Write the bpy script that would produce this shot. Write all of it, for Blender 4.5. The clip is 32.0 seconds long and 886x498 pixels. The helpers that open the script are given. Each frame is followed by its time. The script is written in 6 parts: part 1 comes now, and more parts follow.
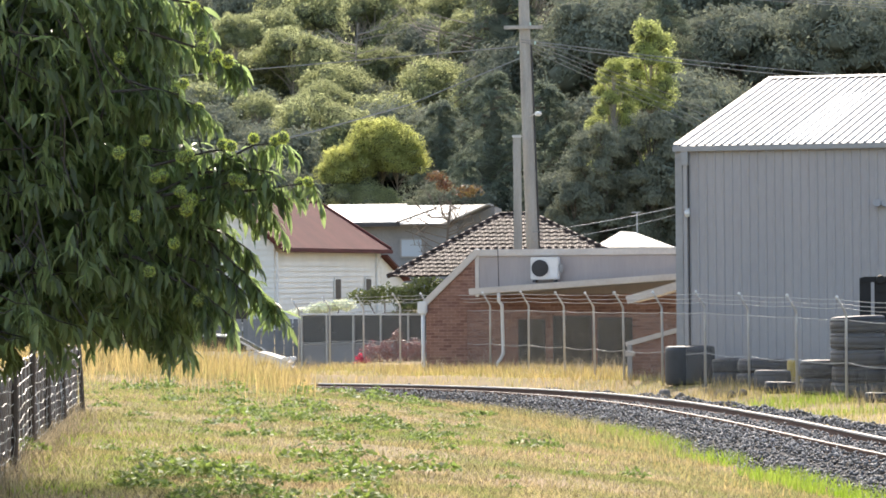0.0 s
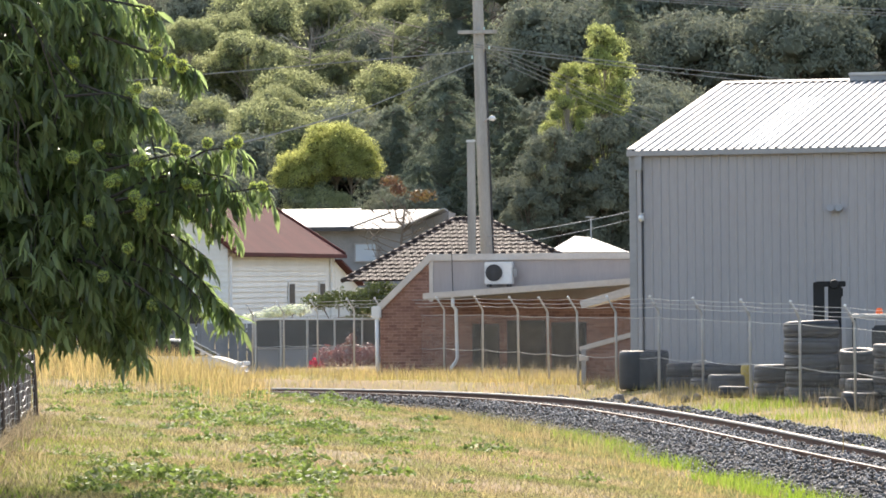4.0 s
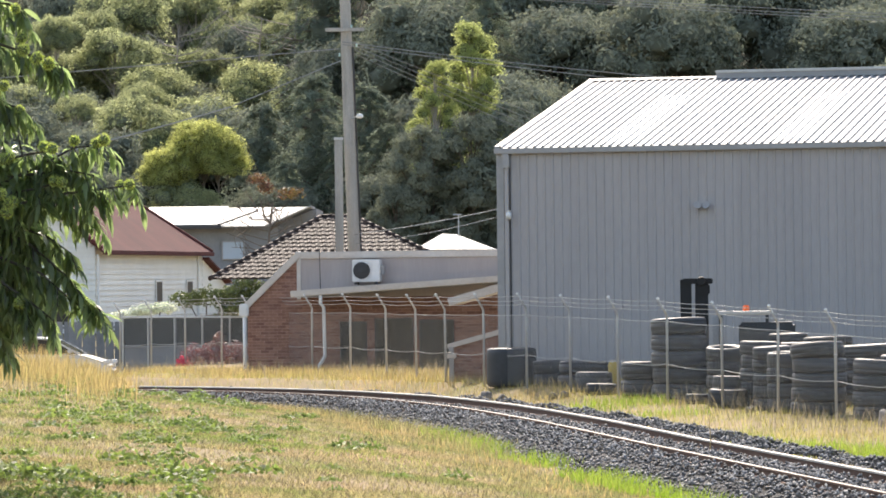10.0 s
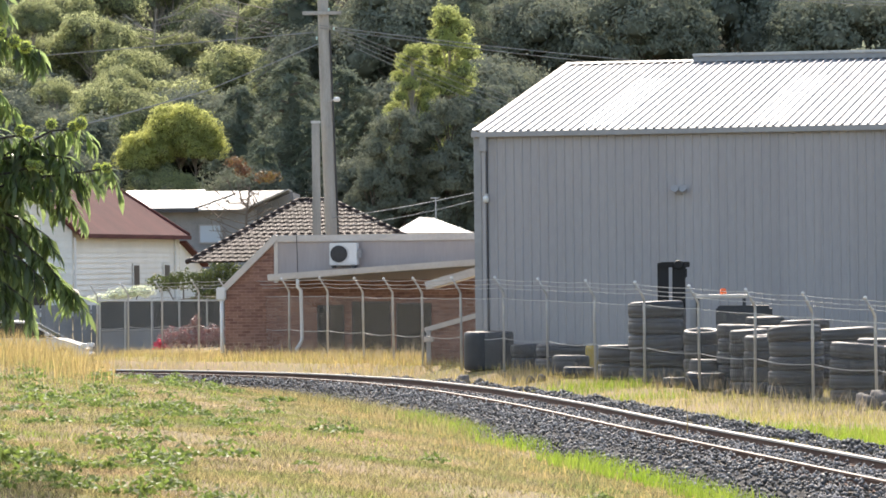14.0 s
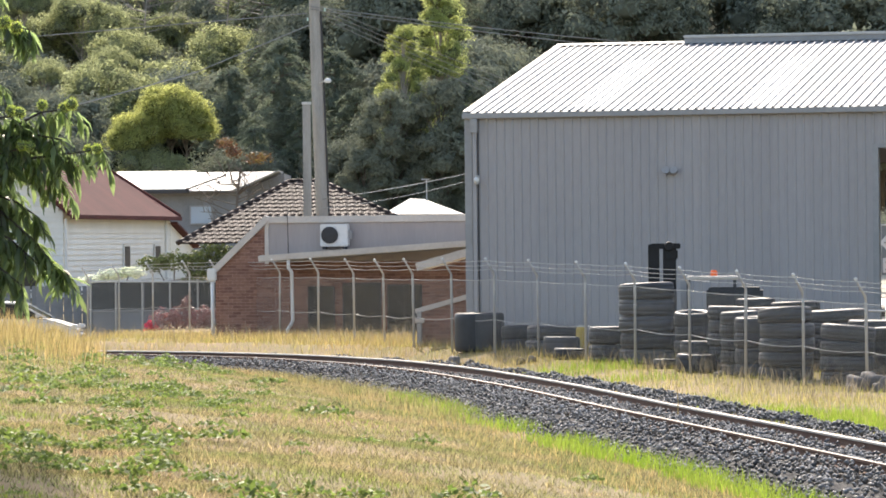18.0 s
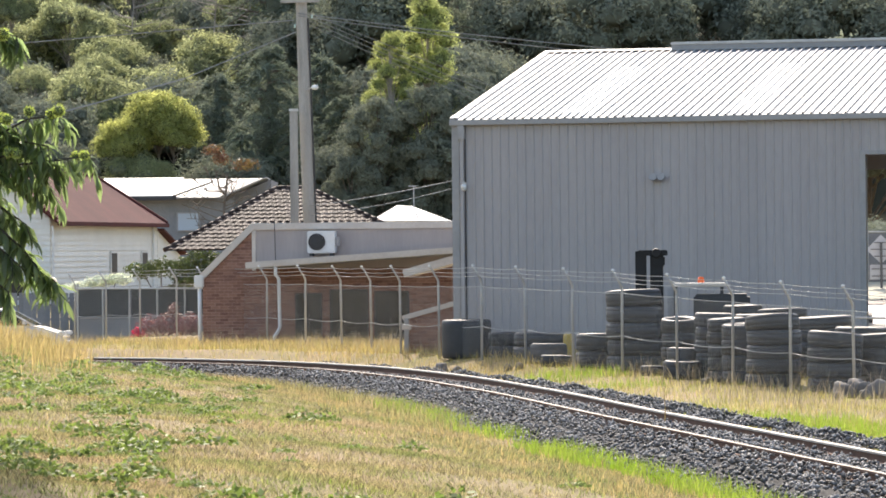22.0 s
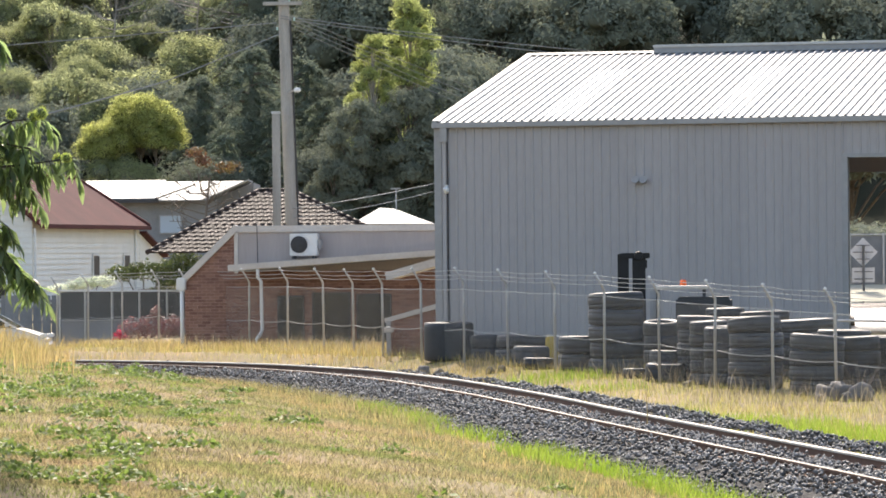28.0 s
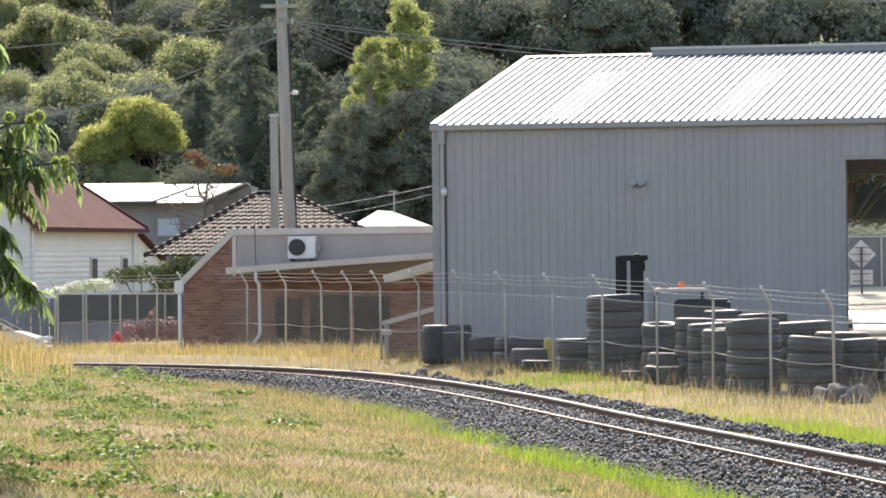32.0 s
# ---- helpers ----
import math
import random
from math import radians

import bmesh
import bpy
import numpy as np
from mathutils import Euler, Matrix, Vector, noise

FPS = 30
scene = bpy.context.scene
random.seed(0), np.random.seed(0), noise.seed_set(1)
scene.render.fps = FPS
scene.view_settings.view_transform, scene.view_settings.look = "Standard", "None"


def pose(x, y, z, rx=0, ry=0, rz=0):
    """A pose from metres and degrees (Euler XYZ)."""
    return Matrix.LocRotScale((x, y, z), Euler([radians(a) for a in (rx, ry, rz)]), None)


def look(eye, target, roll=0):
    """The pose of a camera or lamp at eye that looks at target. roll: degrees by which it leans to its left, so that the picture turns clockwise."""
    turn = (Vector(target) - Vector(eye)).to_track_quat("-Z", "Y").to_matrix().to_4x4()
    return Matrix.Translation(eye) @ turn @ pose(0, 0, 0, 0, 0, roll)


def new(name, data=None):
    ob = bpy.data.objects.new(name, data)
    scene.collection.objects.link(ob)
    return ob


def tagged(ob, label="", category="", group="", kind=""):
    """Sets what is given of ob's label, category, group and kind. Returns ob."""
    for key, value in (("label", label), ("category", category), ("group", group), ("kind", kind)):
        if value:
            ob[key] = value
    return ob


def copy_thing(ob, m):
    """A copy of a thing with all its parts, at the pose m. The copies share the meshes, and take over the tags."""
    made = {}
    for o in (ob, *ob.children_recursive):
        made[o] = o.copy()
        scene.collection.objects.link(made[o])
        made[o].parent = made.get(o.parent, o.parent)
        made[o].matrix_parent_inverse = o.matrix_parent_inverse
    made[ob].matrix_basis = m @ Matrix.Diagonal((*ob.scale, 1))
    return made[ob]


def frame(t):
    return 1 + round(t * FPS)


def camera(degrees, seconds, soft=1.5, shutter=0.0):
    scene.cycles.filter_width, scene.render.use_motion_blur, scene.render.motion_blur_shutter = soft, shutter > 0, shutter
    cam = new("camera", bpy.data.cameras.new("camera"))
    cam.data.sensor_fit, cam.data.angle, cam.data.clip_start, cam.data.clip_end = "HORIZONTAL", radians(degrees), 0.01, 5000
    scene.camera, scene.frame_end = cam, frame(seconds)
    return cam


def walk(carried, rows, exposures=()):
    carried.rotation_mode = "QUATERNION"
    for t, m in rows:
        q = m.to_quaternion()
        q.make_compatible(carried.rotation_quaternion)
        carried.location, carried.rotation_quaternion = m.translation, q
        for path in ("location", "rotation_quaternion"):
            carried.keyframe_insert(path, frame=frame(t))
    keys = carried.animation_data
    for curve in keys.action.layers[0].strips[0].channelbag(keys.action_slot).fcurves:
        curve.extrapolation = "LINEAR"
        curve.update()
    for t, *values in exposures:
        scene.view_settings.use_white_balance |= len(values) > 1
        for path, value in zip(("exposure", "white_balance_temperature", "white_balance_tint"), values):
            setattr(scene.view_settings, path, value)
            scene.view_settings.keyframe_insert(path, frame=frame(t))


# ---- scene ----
# ---- camera: stands on the grass and pans by hand ----
EYE = 2.53
cam = camera(11.19, 32.0, soft=1.7)
ROWS = [  # seconds, pitch, roll, yaw
    (0, 0.375, 0.572, 2.994), (0.5, 0.330, 0.564, 2.950), (1, 0.297, 0.543, 2.939), (1.5, 0.282, 0.521, 2.885), (2, 0.330, 0.523, 2.862),
    (2.5, 0.319, 0.542, 2.873), (4.5, 0.564, 0.583, 1.847), (5, 0.693, 0.602, 1.157), (5.5, 0.644, 0.628, 0.948), (6, 0.623, 0.654, 0.780),
    (6.5, 0.578, 0.672, 0.709), (7, 0.555, 0.677, 0.668), (7.5, 0.525, 0.668, 0.704), (8, 0.508, 0.669, 0.730), (8.5, 0.465, 0.681, 0.738),
    (9, 0.436, 0.672, 0.752), (9.5, 0.408, 0.659, 0.746), (10, 0.380, 0.651, 0.735), (10.5, 0.381, 0.636, 0.686), (11, 0.379, 0.618, 0.558),
    (11.5, 0.396, 0.593, 0.528), (12, 0.342, 0.560, 0.516), (12.5, 0.272, 0.542, 0.536), (13, 0.269, 0.564, 0.490), (13.5, 0.274, 0.615, 0.462),
    (14, 0.167, 0.652, 0.446), (14.5, -0.029, 0.661, 0.465), (16.5, -0.211, 0.598, 0.709), (17, -0.156, 0.603, 0.411), (17.5, -0.089, 0.605, 0.399),
    (18, -0.071, 0.597, 0.329), (18.5, -0.041, 0.586, 0.272), (19, -0.035, 0.576, 0.188), (19.5, -0.030, 0.565, 0.206), (20, -0.062, 0.553, 0.220),
    (20.5, -0.049, 0.548, 0.218), (21, -0.023, 0.561, 0.173), (21.5, 0.023, 0.580, 0.130), (22, 0.013, 0.592, 0.166), (22.5, -0.044, 0.592, 0.186),
    (23, -0.032, 0.594, 0.136), (23.5, -0.012, 0.604, 0.127), (24, -0.007, 0.606, 0.139), (24.5, -0.018, 0.602, 0.111), (26.5, 0.032, 0.554, -0.037),
    (27, 0.054, 0.556, -0.069), (27.5, 0.095, 0.560, -0.078), (28, 0.045, 0.566, -0.058), (28.5, 0.021, 0.562, -0.048), (29, 0.021, 0.556, -0.003),
    (29.5, 0.069, 0.567, 0.011), (30, 0.100, 0.588, 0.001), (30.5, 0.101, 0.604, 0.035), (31, 0.100, 0.615, -0.044), (31.5, 0.075, 0.619, -0.025),
    (32, 0.077, 0.616, -0.083),
]
walk(cam, [(t, pose(0, 0, EYE, 90 + pitch, roll, yaw)) for t, pitch, roll, yaw in ROWS],
     exposures=((0.0, 1.32, 6800, 13), (4.5, 1.25, 6800, 13), (14.0, 1.2, 6800, 13), (32.0, 1.15, 6800, 13)))
# ---- light: afternoon sun ahead of the lens, clear sky ----
SUN_AZ, SUN_EL = -7.0, 40.0  # degrees from straight ahead (minus: to the left) and above the horizon
world = bpy.data.worlds.new("sky")
scene.world = world
world.use_nodes = True
wn, wl = world.node_tree.nodes, world.node_tree.links
sky = wn.new("ShaderNodeTexSky")
sky.sky_type, sky.sun_disc = "NISHITA", False
sky.sun_elevation, sky.sun_rotation = radians(SUN_EL), radians(SUN_AZ)
sky.air_density, sky.dust_density = 1.2, 2.5
wn["Background"].inputs["Strength"].default_value = 0.15
wl.new(sky.outputs[0], wn["Background"].inputs["Color"])
sun = new("sun", bpy.data.lights.new("sun", "SUN"))
sun.data.energy, sun.data.angle, sun.data.color = 3.1, radians(0.6), (1.0, 0.93, 0.82)
to_sun = Vector((math.sin(radians(SUN_AZ)) * math.cos(radians(SUN_EL)), math.cos(radians(SUN_AZ)) * math.cos(radians(SUN_EL)), math.sin(radians(SUN_EL))))
sun.matrix_world = look(to_sun * 200, (0, 0, 0))

# ---- materials ----


def mat(name, a, b=None, scale=3.0, rough=0.7, bump=0.0, fine=None, metal=0.0, island=0.0, thing=0.0, glow=None, through_light=0.0, boost_light=1.6, stretch=(1, 1, 1), spec=0.5):
    """Two colours mixed by noise at two sizes, with relief; island and thing vary the brightness piece by piece."""
    m = bpy.data.materials.new(name)
    m.use_nodes = True
    n, l = m.node_tree.nodes, m.node_tree.links
    p = n["Principled BSDF"]
    p.inputs["Roughness"].default_value, p.inputs["Metallic"].default_value = rough, metal
    p.inputs["Specular IOR Level"].default_value = spec
    b = b or tuple(c * 0.75 for c in a)
    mp = n.new("ShaderNodeMapping")
    mp.inputs["Scale"].default_value = stretch
    geo = n.new("ShaderNodeNewGeometry")
    l.new(geo.outputs["Position"], mp.inputs[0])
    n1, n2 = n.new("ShaderNodeTexNoise"), n.new("ShaderNodeTexNoise")
    n1.inputs["Scale"].default_value, n1.inputs["Detail"].default_value = scale, 5
    n2.inputs["Scale"].default_value, n2.inputs["Detail"].default_value = fine or scale * 9, 4
    for k in (n1, n2):
        l.new(mp.outputs[0], k.inputs["Vector"])
    add = n.new("ShaderNodeMath")
    add.operation = "MULTIPLY_ADD"
    l.new(n2.outputs["Fac"], add.inputs[0])
    add.inputs[1].default_value = 0.7
    l.new(n1.outputs["Fac"], add.inputs[2])
    ramp = n.new("ShaderNodeMapRange")
    ramp.inputs["From Min"].default_value, ramp.inputs["From Max"].default_value = 0.62, 1.08
    l.new(add.outputs[0], ramp.inputs["Value"])
    mix = n.new("ShaderNodeMix")
    mix.data_type = "RGBA"
    l.new(ramp.outputs[0], mix.inputs["Factor"])
    mix.inputs["A"].default_value, mix.inputs["B"].default_value = (*a, 1), (*b, 1)
    out = mix.outputs["Result"]
    for amount, source in ((island, geo.outputs["Random Per Island"]), (thing, None)):
        if amount:
            if source is None:
                source = n.new("ShaderNodeObjectInfo").outputs["Random"]
            mr = n.new("ShaderNodeMapRange")
            mr.inputs["To Min"].default_value, mr.inputs["To Max"].default_value = 1 - amount, 1 + amount
            l.new(source, mr.inputs["Value"])
            hs = n.new("ShaderNodeHueSaturation")
            l.new(mr.outputs[0], hs.inputs["Value"])
            l.new(out, hs.inputs["Color"])
            out = hs.outputs[0]
    l.new(out, p.inputs["Base Color"])
    if bump:
        bn = n.new("ShaderNodeBump")
        bn.inputs["Strength"].default_value, bn.inputs["Distance"].default_value = bump, 0.02
        l.new(add.outputs[0], bn.inputs["Height"])
        l.new(bn.outputs[0], p.inputs["Normal"])
    if through_light:
        tr, ms = n.new("ShaderNodeBsdfTranslucent"), n.new("ShaderNodeMixShader")
        boost = n.new("ShaderNodeHueSaturation")
        boost.inputs["Value"].default_value, boost.inputs["Saturation"].default_value = boost_light, 1.15
        l.new(out, boost.inputs["Color"])
        l.new(boost.outputs[0], tr.inputs["Color"])
        ms.inputs[0].default_value = through_light
        l.new(p.outputs[0], ms.inputs[1])
        l.new(tr.outputs[0], ms.inputs[2])
        l.new(ms.outputs[0], n["Material Output"].inputs["Surface"])
    if glow:
        p.inputs["Emission Color"].default_value, p.inputs["Emission Strength"].default_value = (*glow[:3], 1), glow[3]
    return m


def glass_mat(name, tint, rough=0.05):
    m = bpy.data.materials.new(name)
    m.use_nodes = True
    p = m.node_tree.nodes["Principled BSDF"]
    p.inputs["Base Color"].default_value, p.inputs["Roughness"].default_value = (*tint, 1), rough
    p.inputs["Specular IOR Level"].default_value = 0.45
    return m


def brick_mat():
    m = mat("red_brick", (0.4, 0.225, 0.165), (0.3, 0.16, 0.118), 1.2, 0.85, 0.25)
    n, l = m.node_tree.nodes, m.node_tree.links
    p = n["Principled BSDF"]
    src = p.inputs["Base Color"].links[0].from_socket
    co, mp, bt = n.new("ShaderNodeNewGeometry"), n.new("ShaderNodeMapping"), n.new("ShaderNodeTexBrick")
    mp.inputs["Rotation"].default_value = (radians(90), 0, 0)
    l.new(co.outputs["Position"], mp.inputs[0])
    l.new(mp.outputs[0], bt.inputs["Vector"])
    bt.inputs["Scale"].default_value = 1.0
    bt.inputs["Brick Width"].default_value, bt.inputs["Row Height"].default_value = 0.24, 0.086
    bt.inputs["Mortar Size"].default_value, bt.inputs["Mortar Smooth"].default_value = 0.006, 0.3
    bt.inputs["Color1"].default_value, bt.inputs["Color2"].default_value = (0.9, 0.9, 0.9, 1), (0.55, 0.5, 0.5, 1)
    bt.inputs["Mortar"].default_value = (1.1, 1.25, 1.35, 1)
    mx = n.new("ShaderNodeMix")
    mx.data_type, mx.blend_type = "RGBA", "MULTIPLY"
    mx.inputs["Factor"].default_value = 1.0
    l.new(src, mx.inputs["A"])
    l.new(bt.outputs["Color"], mx.inputs["B"])
    l.new(mx.outputs["Result"], p.inputs["Base Color"])
    bn = n.new("ShaderNodeBump")
    bn.inputs["Strength"].default_value, bn.inputs["Distance"].default_value, bn.invert = 0.6, 0.01, True
    l.new(bt.outputs["Fac"], bn.inputs["Height"])
    l.new(bn.outputs[0], p.inputs["Normal"])
    return m


def grass_mat(name, dry, green, patch, island, light=0.45):
    """Blades that run from green to straw in patches over the field."""
    m = mat(name, dry, green, patch, 0.6, 0, fine=patch * 4, island=island, through_light=light, spec=0.3)
    return m


M_BRICK = brick_mat()
M_SHED = mat("grey_steel_cladding", (0.385, 0.366, 0.366), (0.335, 0.32, 0.325), 0.5, 0.42, 0.02, fine=14, thing=0.05, stretch=(1, 1, 0.25))
M_ROOF = mat("pale_steel_roofing", (0.345, 0.345, 0.34), (0.3, 0.3, 0.295), 0.6, 0.6, 0.02, metal=0.0, fine=9, thing=0.04)
M_SKYLIGHT = mat("fibreglass_skylight", (0.5, 0.5, 0.485), (0.45, 0.45, 0.44), 1.0, 0.4)
M_TRIM = mat("grey_steel_trim", (0.34, 0.335, 0.335), (0.28, 0.28, 0.28), 1.0, 0.5)
M_BLACK = mat("black_machine_paint", (0.016, 0.016, 0.018), (0.011, 0.011, 0.012), 2.0, 0.55, spec=0.3)
M_DARK = mat("dark_steel", (0.045, 0.045, 0.05), (0.03, 0.03, 0.03), 2.0, 0.5)
M_CREAM = mat("cream_painted_metal", (0.62, 0.57, 0.51), (0.52, 0.47, 0.42), 1.4, 0.55)
M_PANEL = mat("beige_cladding", (0.4, 0.352, 0.33), (0.35, 0.31, 0.295), 0.6, 0.6, 0.05, stretch=(3, 3, 0.4))
M_WHITE = mat("white_enamel", (0.74, 0.74, 0.72), (0.66, 0.66, 0.64), 2.0, 0.45)
M_BOARD = mat("white_weatherboard_paint", (0.78, 0.77, 0.72), (0.7, 0.69, 0.64), 0.8, 0.6, 0.05, thing=0.04)
M_RED = mat("red_painted_iron", (0.112, 0.042, 0.04), (0.085, 0.035, 0.034), 0.7, 0.85, 0.05, spec=0.12)
M_TILE = mat("weathered_concrete_tile", (0.07, 0.05, 0.043), (0.04, 0.03, 0.027), 2.5, 0.65, 0.2, thing=0.6, island=0.2, spec=0.15)
M_GLASS = glass_mat("dark_window_glass", (0.03, 0.035, 0.04))
M_TYRE = mat("worn_black_rubber", (0.03, 0.032, 0.036), (0.044, 0.046, 0.05), 4.0, 0.5, 0.15, thing=0.25, spec=0.4)
M_OLDPOST = mat("dark_old_fence_timber", (0.12, 0.09, 0.075), (0.07, 0.055, 0.045), 2.0, 0.9, 0.4)
M_CABLE = mat("dull_cable_sheath", (0.3, 0.31, 0.31), (0.2, 0.2, 0.2), 2.0, 0.7)
M_WOOD = mat("grey_weathered_timber", (0.4, 0.385, 0.35), (0.27, 0.26, 0.235), 1.5, 0.85, 0.4, fine=25, stretch=(3, 3, 0.3))
M_GALV = mat("galvanised_steel", (0.52, 0.52, 0.515), (0.42, 0.42, 0.42), 5.0, 0.42, 0.05, metal=0.5)
M_RAILTOP = mat("worn_rail_head", (0.2, 0.17, 0.145), (0.14, 0.115, 0.095), 3.0, 0.55, metal=0.3, spec=0.3)
M_GAUGE = mat("wheel_polished_steel", (0.62, 0.6, 0.57), (0.5, 0.48, 0.45), 2.0, 0.4, metal=0.5)
M_BED = mat("dark_packed_ballast", (0.075, 0.074, 0.073), (0.04, 0.04, 0.04), 6.0, 0.9, 0.6, spec=0.1)
M_RUST = mat("rusty_rail_web", (0.14, 0.075, 0.05), (0.09, 0.05, 0.035), 5.0, 0.9, 0.3)
M_STONE = mat("dark_basalt_ballast", (0.2, 0.198, 0.195), (0.075, 0.075, 0.077), 3.0, 0.7, 0.2, island=0.85, spec=0.5)
M_SLEEPER = mat("old_timber_sleeper", (0.15, 0.12, 0.09), (0.09, 0.07, 0.055), 3.0, 0.9, 0.4)
M_ROCK = mat("pale_field_stone", (0.2, 0.18, 0.16), (0.11, 0.1, 0.09), 4.0, 0.9, 0.5)
M_FENCE = mat("grey_timber_paling", (0.27, 0.275, 0.285), (0.21, 0.215, 0.225), 1.5, 0.75, 0.2, thing=0.1)
M_SCREEN = mat("dark_shade_cloth", (0.07, 0.075, 0.075), (0.05, 0.055, 0.055), 2.0, 0.9)
M_BARK = mat("grey_brown_bark", (0.2, 0.16, 0.125), (0.12, 0.1, 0.08), 2.0, 0.9, 0.5, stretch=(2, 2, 0.6))
M_TWIG = mat("dark_chestnut_bark", (0.055, 0.045, 0.036), (0.035, 0.03, 0.025), 4.0, 0.9, 0.4)
M_GUMBARK = mat("pale_gum_bark", (0.42, 0.37, 0.32), (0.26, 0.22, 0.19), 1.0, 0.85, 0.3, stretch=(2, 2, 0.5))
M_ORANGE = mat("orange_beacon_lens", (0.9, 0.16, 0.03), (0.8, 0.12, 0.02), 5.0, 0.3)
M_SIGNPOST = mat("dull_zinc_post", (0.13, 0.13, 0.135), (0.1, 0.1, 0.1), 3.0, 0.6)
M_SIGN = mat("bare_aluminium_sign", (0.66, 0.66, 0.67), (0.56, 0.56, 0.58), 3.0, 0.45, metal=0.2)
M_CARWHITE = mat("white_van_paint", (0.72, 0.72, 0.72), (0.7, 0.7, 0.7), 2.0, 0.25)
M_CARSILVER = mat("silver_car_paint", (0.55, 0.56, 0.57), (0.52, 0.53, 0.54), 2.0, 0.25, metal=0.2)
M_GROUND = mat("dry_field_soil_and_turf", (0.29, 0.215, 0.135), (0.18, 0.16, 0.08), 0.4, 0.95, 0.8, fine=5)
M_GROUND.node_tree.nodes["Principled BSDF"].inputs["Specular IOR Level"].default_value = 0.1
# near-black base puts the shade of the gaps between trees into the floor colour
M_LITTER = mat("shade_toned_forest_floor", (0.026, 0.027, 0.017), (0.017, 0.019, 0.012), 0.2, 0.95, 0.5, spec=0.02)
M_DRYGRASS = grass_mat("straw_coloured_grass", (0.43, 0.325, 0.17), (0.29, 0.25, 0.11), 0.5, 0.5, 0.35)
M_TURF = grass_mat("short_mixed_turf", (0.32, 0.25, 0.155), (0.165, 0.192, 0.072), 0.3, 0.75, 0.4)
M_SEED = grass_mat("bleached_seed_stalk", (0.36, 0.31, 0.22), (0.2, 0.165, 0.11), 1.2, 0.6, 0.3)
M_VERGE = grass_mat("green_and_gold_verge_grass", (0.4, 0.32, 0.15), (0.22, 0.245, 0.075), 0.9, 0.6, 0.4)
M_LUSH = grass_mat("fresh_green_grass", (0.17, 0.26, 0.045), (0.24, 0.28, 0.08), 0.8, 0.3, 0.45)
M_WEED = mat("broad_green_weed_leaf", (0.13, 0.185, 0.055), (0.18, 0.225, 0.075), 2.0, 0.6, 0, island=0.5, through_light=0.35, spec=0.3)
M_CHESTNUT = mat("glossy_chestnut_leaf", (0.075, 0.1, 0.046), (0.095, 0.118, 0.056), 2.0, 0.36, 0, island=0.45, through_light=0.46, boost_light=4.6, spec=0.5)
# pale spines over a dark core: the burr's backlit halo is put into the colours
M_BURR = mat("backlit_burr_spine", (0.42, 0.45, 0.22), (0.36, 0.39, 0.18), 6.0, 0.6, 0, through_light=0.65, boost_light=2.3)
M_BURRCORE = mat("shaded_burr_core", (0.1, 0.13, 0.04), (0.08, 0.1, 0.03), 6.0, 0.7)
# hillside foliage colours are lifted and greyed to carry the haze of distance
M_GUM = mat("hazed_gum_leaf", (0.22, 0.232, 0.13), (0.185, 0.2, 0.12), 0.25, 0.8, 0, island=0.2, thing=0.1, through_light=0.55, boost_light=2.5, spec=0.03)
# gum leaf made brighter and yellower: the tall tree's sunlight is in the colour
M_LIT = mat("sunlit_gum_leaf", (0.25, 0.27, 0.12), (0.215, 0.235, 0.12), 0.25, 0.8, 0, island=0.2, thing=0.1, through_light=0.6, boost_light=2.6, spec=0.03)
M_LITCORE = mat("tall_gum_crown_core", (0.19, 0.2, 0.12), (0.15, 0.16, 0.1), 1.5, 0.9, 0.6, spec=0.05)
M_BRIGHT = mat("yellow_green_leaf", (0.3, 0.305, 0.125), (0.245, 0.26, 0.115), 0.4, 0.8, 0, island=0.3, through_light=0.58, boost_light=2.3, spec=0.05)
M_PINE = mat("hazed_woodland_leaf", (0.19, 0.205, 0.15), (0.165, 0.18, 0.14), 0.25, 0.8, 0, island=0.12, thing=0.15, through_light=0.25, boost_light=2.0, spec=0.02)
M_NEEDLE = mat("hazed_conifer_needle", (0.18, 0.205, 0.15), (0.155, 0.18, 0.135), 0.25, 0.8, 0, island=0.15, thing=0.1, through_light=0.3, boost_light=2.0, spec=0.02)
M_PINECORE = mat("woodland_crown_core", (0.175, 0.185, 0.14), (0.15, 0.16, 0.125), 1.5, 0.9, 0.6, spec=0.02)
M_NEEDLECORE = mat("conifer_crown_core", (0.165, 0.18, 0.14), (0.14, 0.155, 0.12), 1.5, 0.9, 0.6, spec=0.02)
M_GUMCORE = mat("gum_crown_core", (0.205, 0.213, 0.14), (0.175, 0.182, 0.125), 1.5, 0.9, 0.6, spec=0.03)
M_BRIGHTCORE = mat("yellow_crown_core", (0.21, 0.22, 0.1), (0.15, 0.165, 0.08), 2.0, 0.9, 0.6, spec=0.03)
M_SHRUB = mat("dull_purple_shrub_leaf", (0.2, 0.08, 0.09), (0.14, 0.09, 0.07), 1.2, 0.6, 0, island=0.4, through_light=0.3)
M_PINK = mat("pink_flower", (0.55, 0.08, 0.14), (0.4, 0.08, 0.1), 3.0, 0.6, 0, island=0.3, through_light=0.3)
M_HEDGE = mat("garden_shrub_leaf", (0.12, 0.14, 0.05), (0.07, 0.09, 0.035), 1.2, 0.6, 0, island=0.4, through_light=0.3)
M_BLOSSOM = mat("white_climber_blossom", (0.75, 0.76, 0.68), (0.5, 0.55, 0.4), 2.0, 0.6, 0, island=0.2, through_light=0.3)
M_AUTUMN = mat("rust_and_yellow_leaf", (0.13, 0.062, 0.048), (0.17, 0.15, 0.055), 0.7, 0.6, 0, island=0.3, through_light=0.35)

# ---- mesh helpers ----


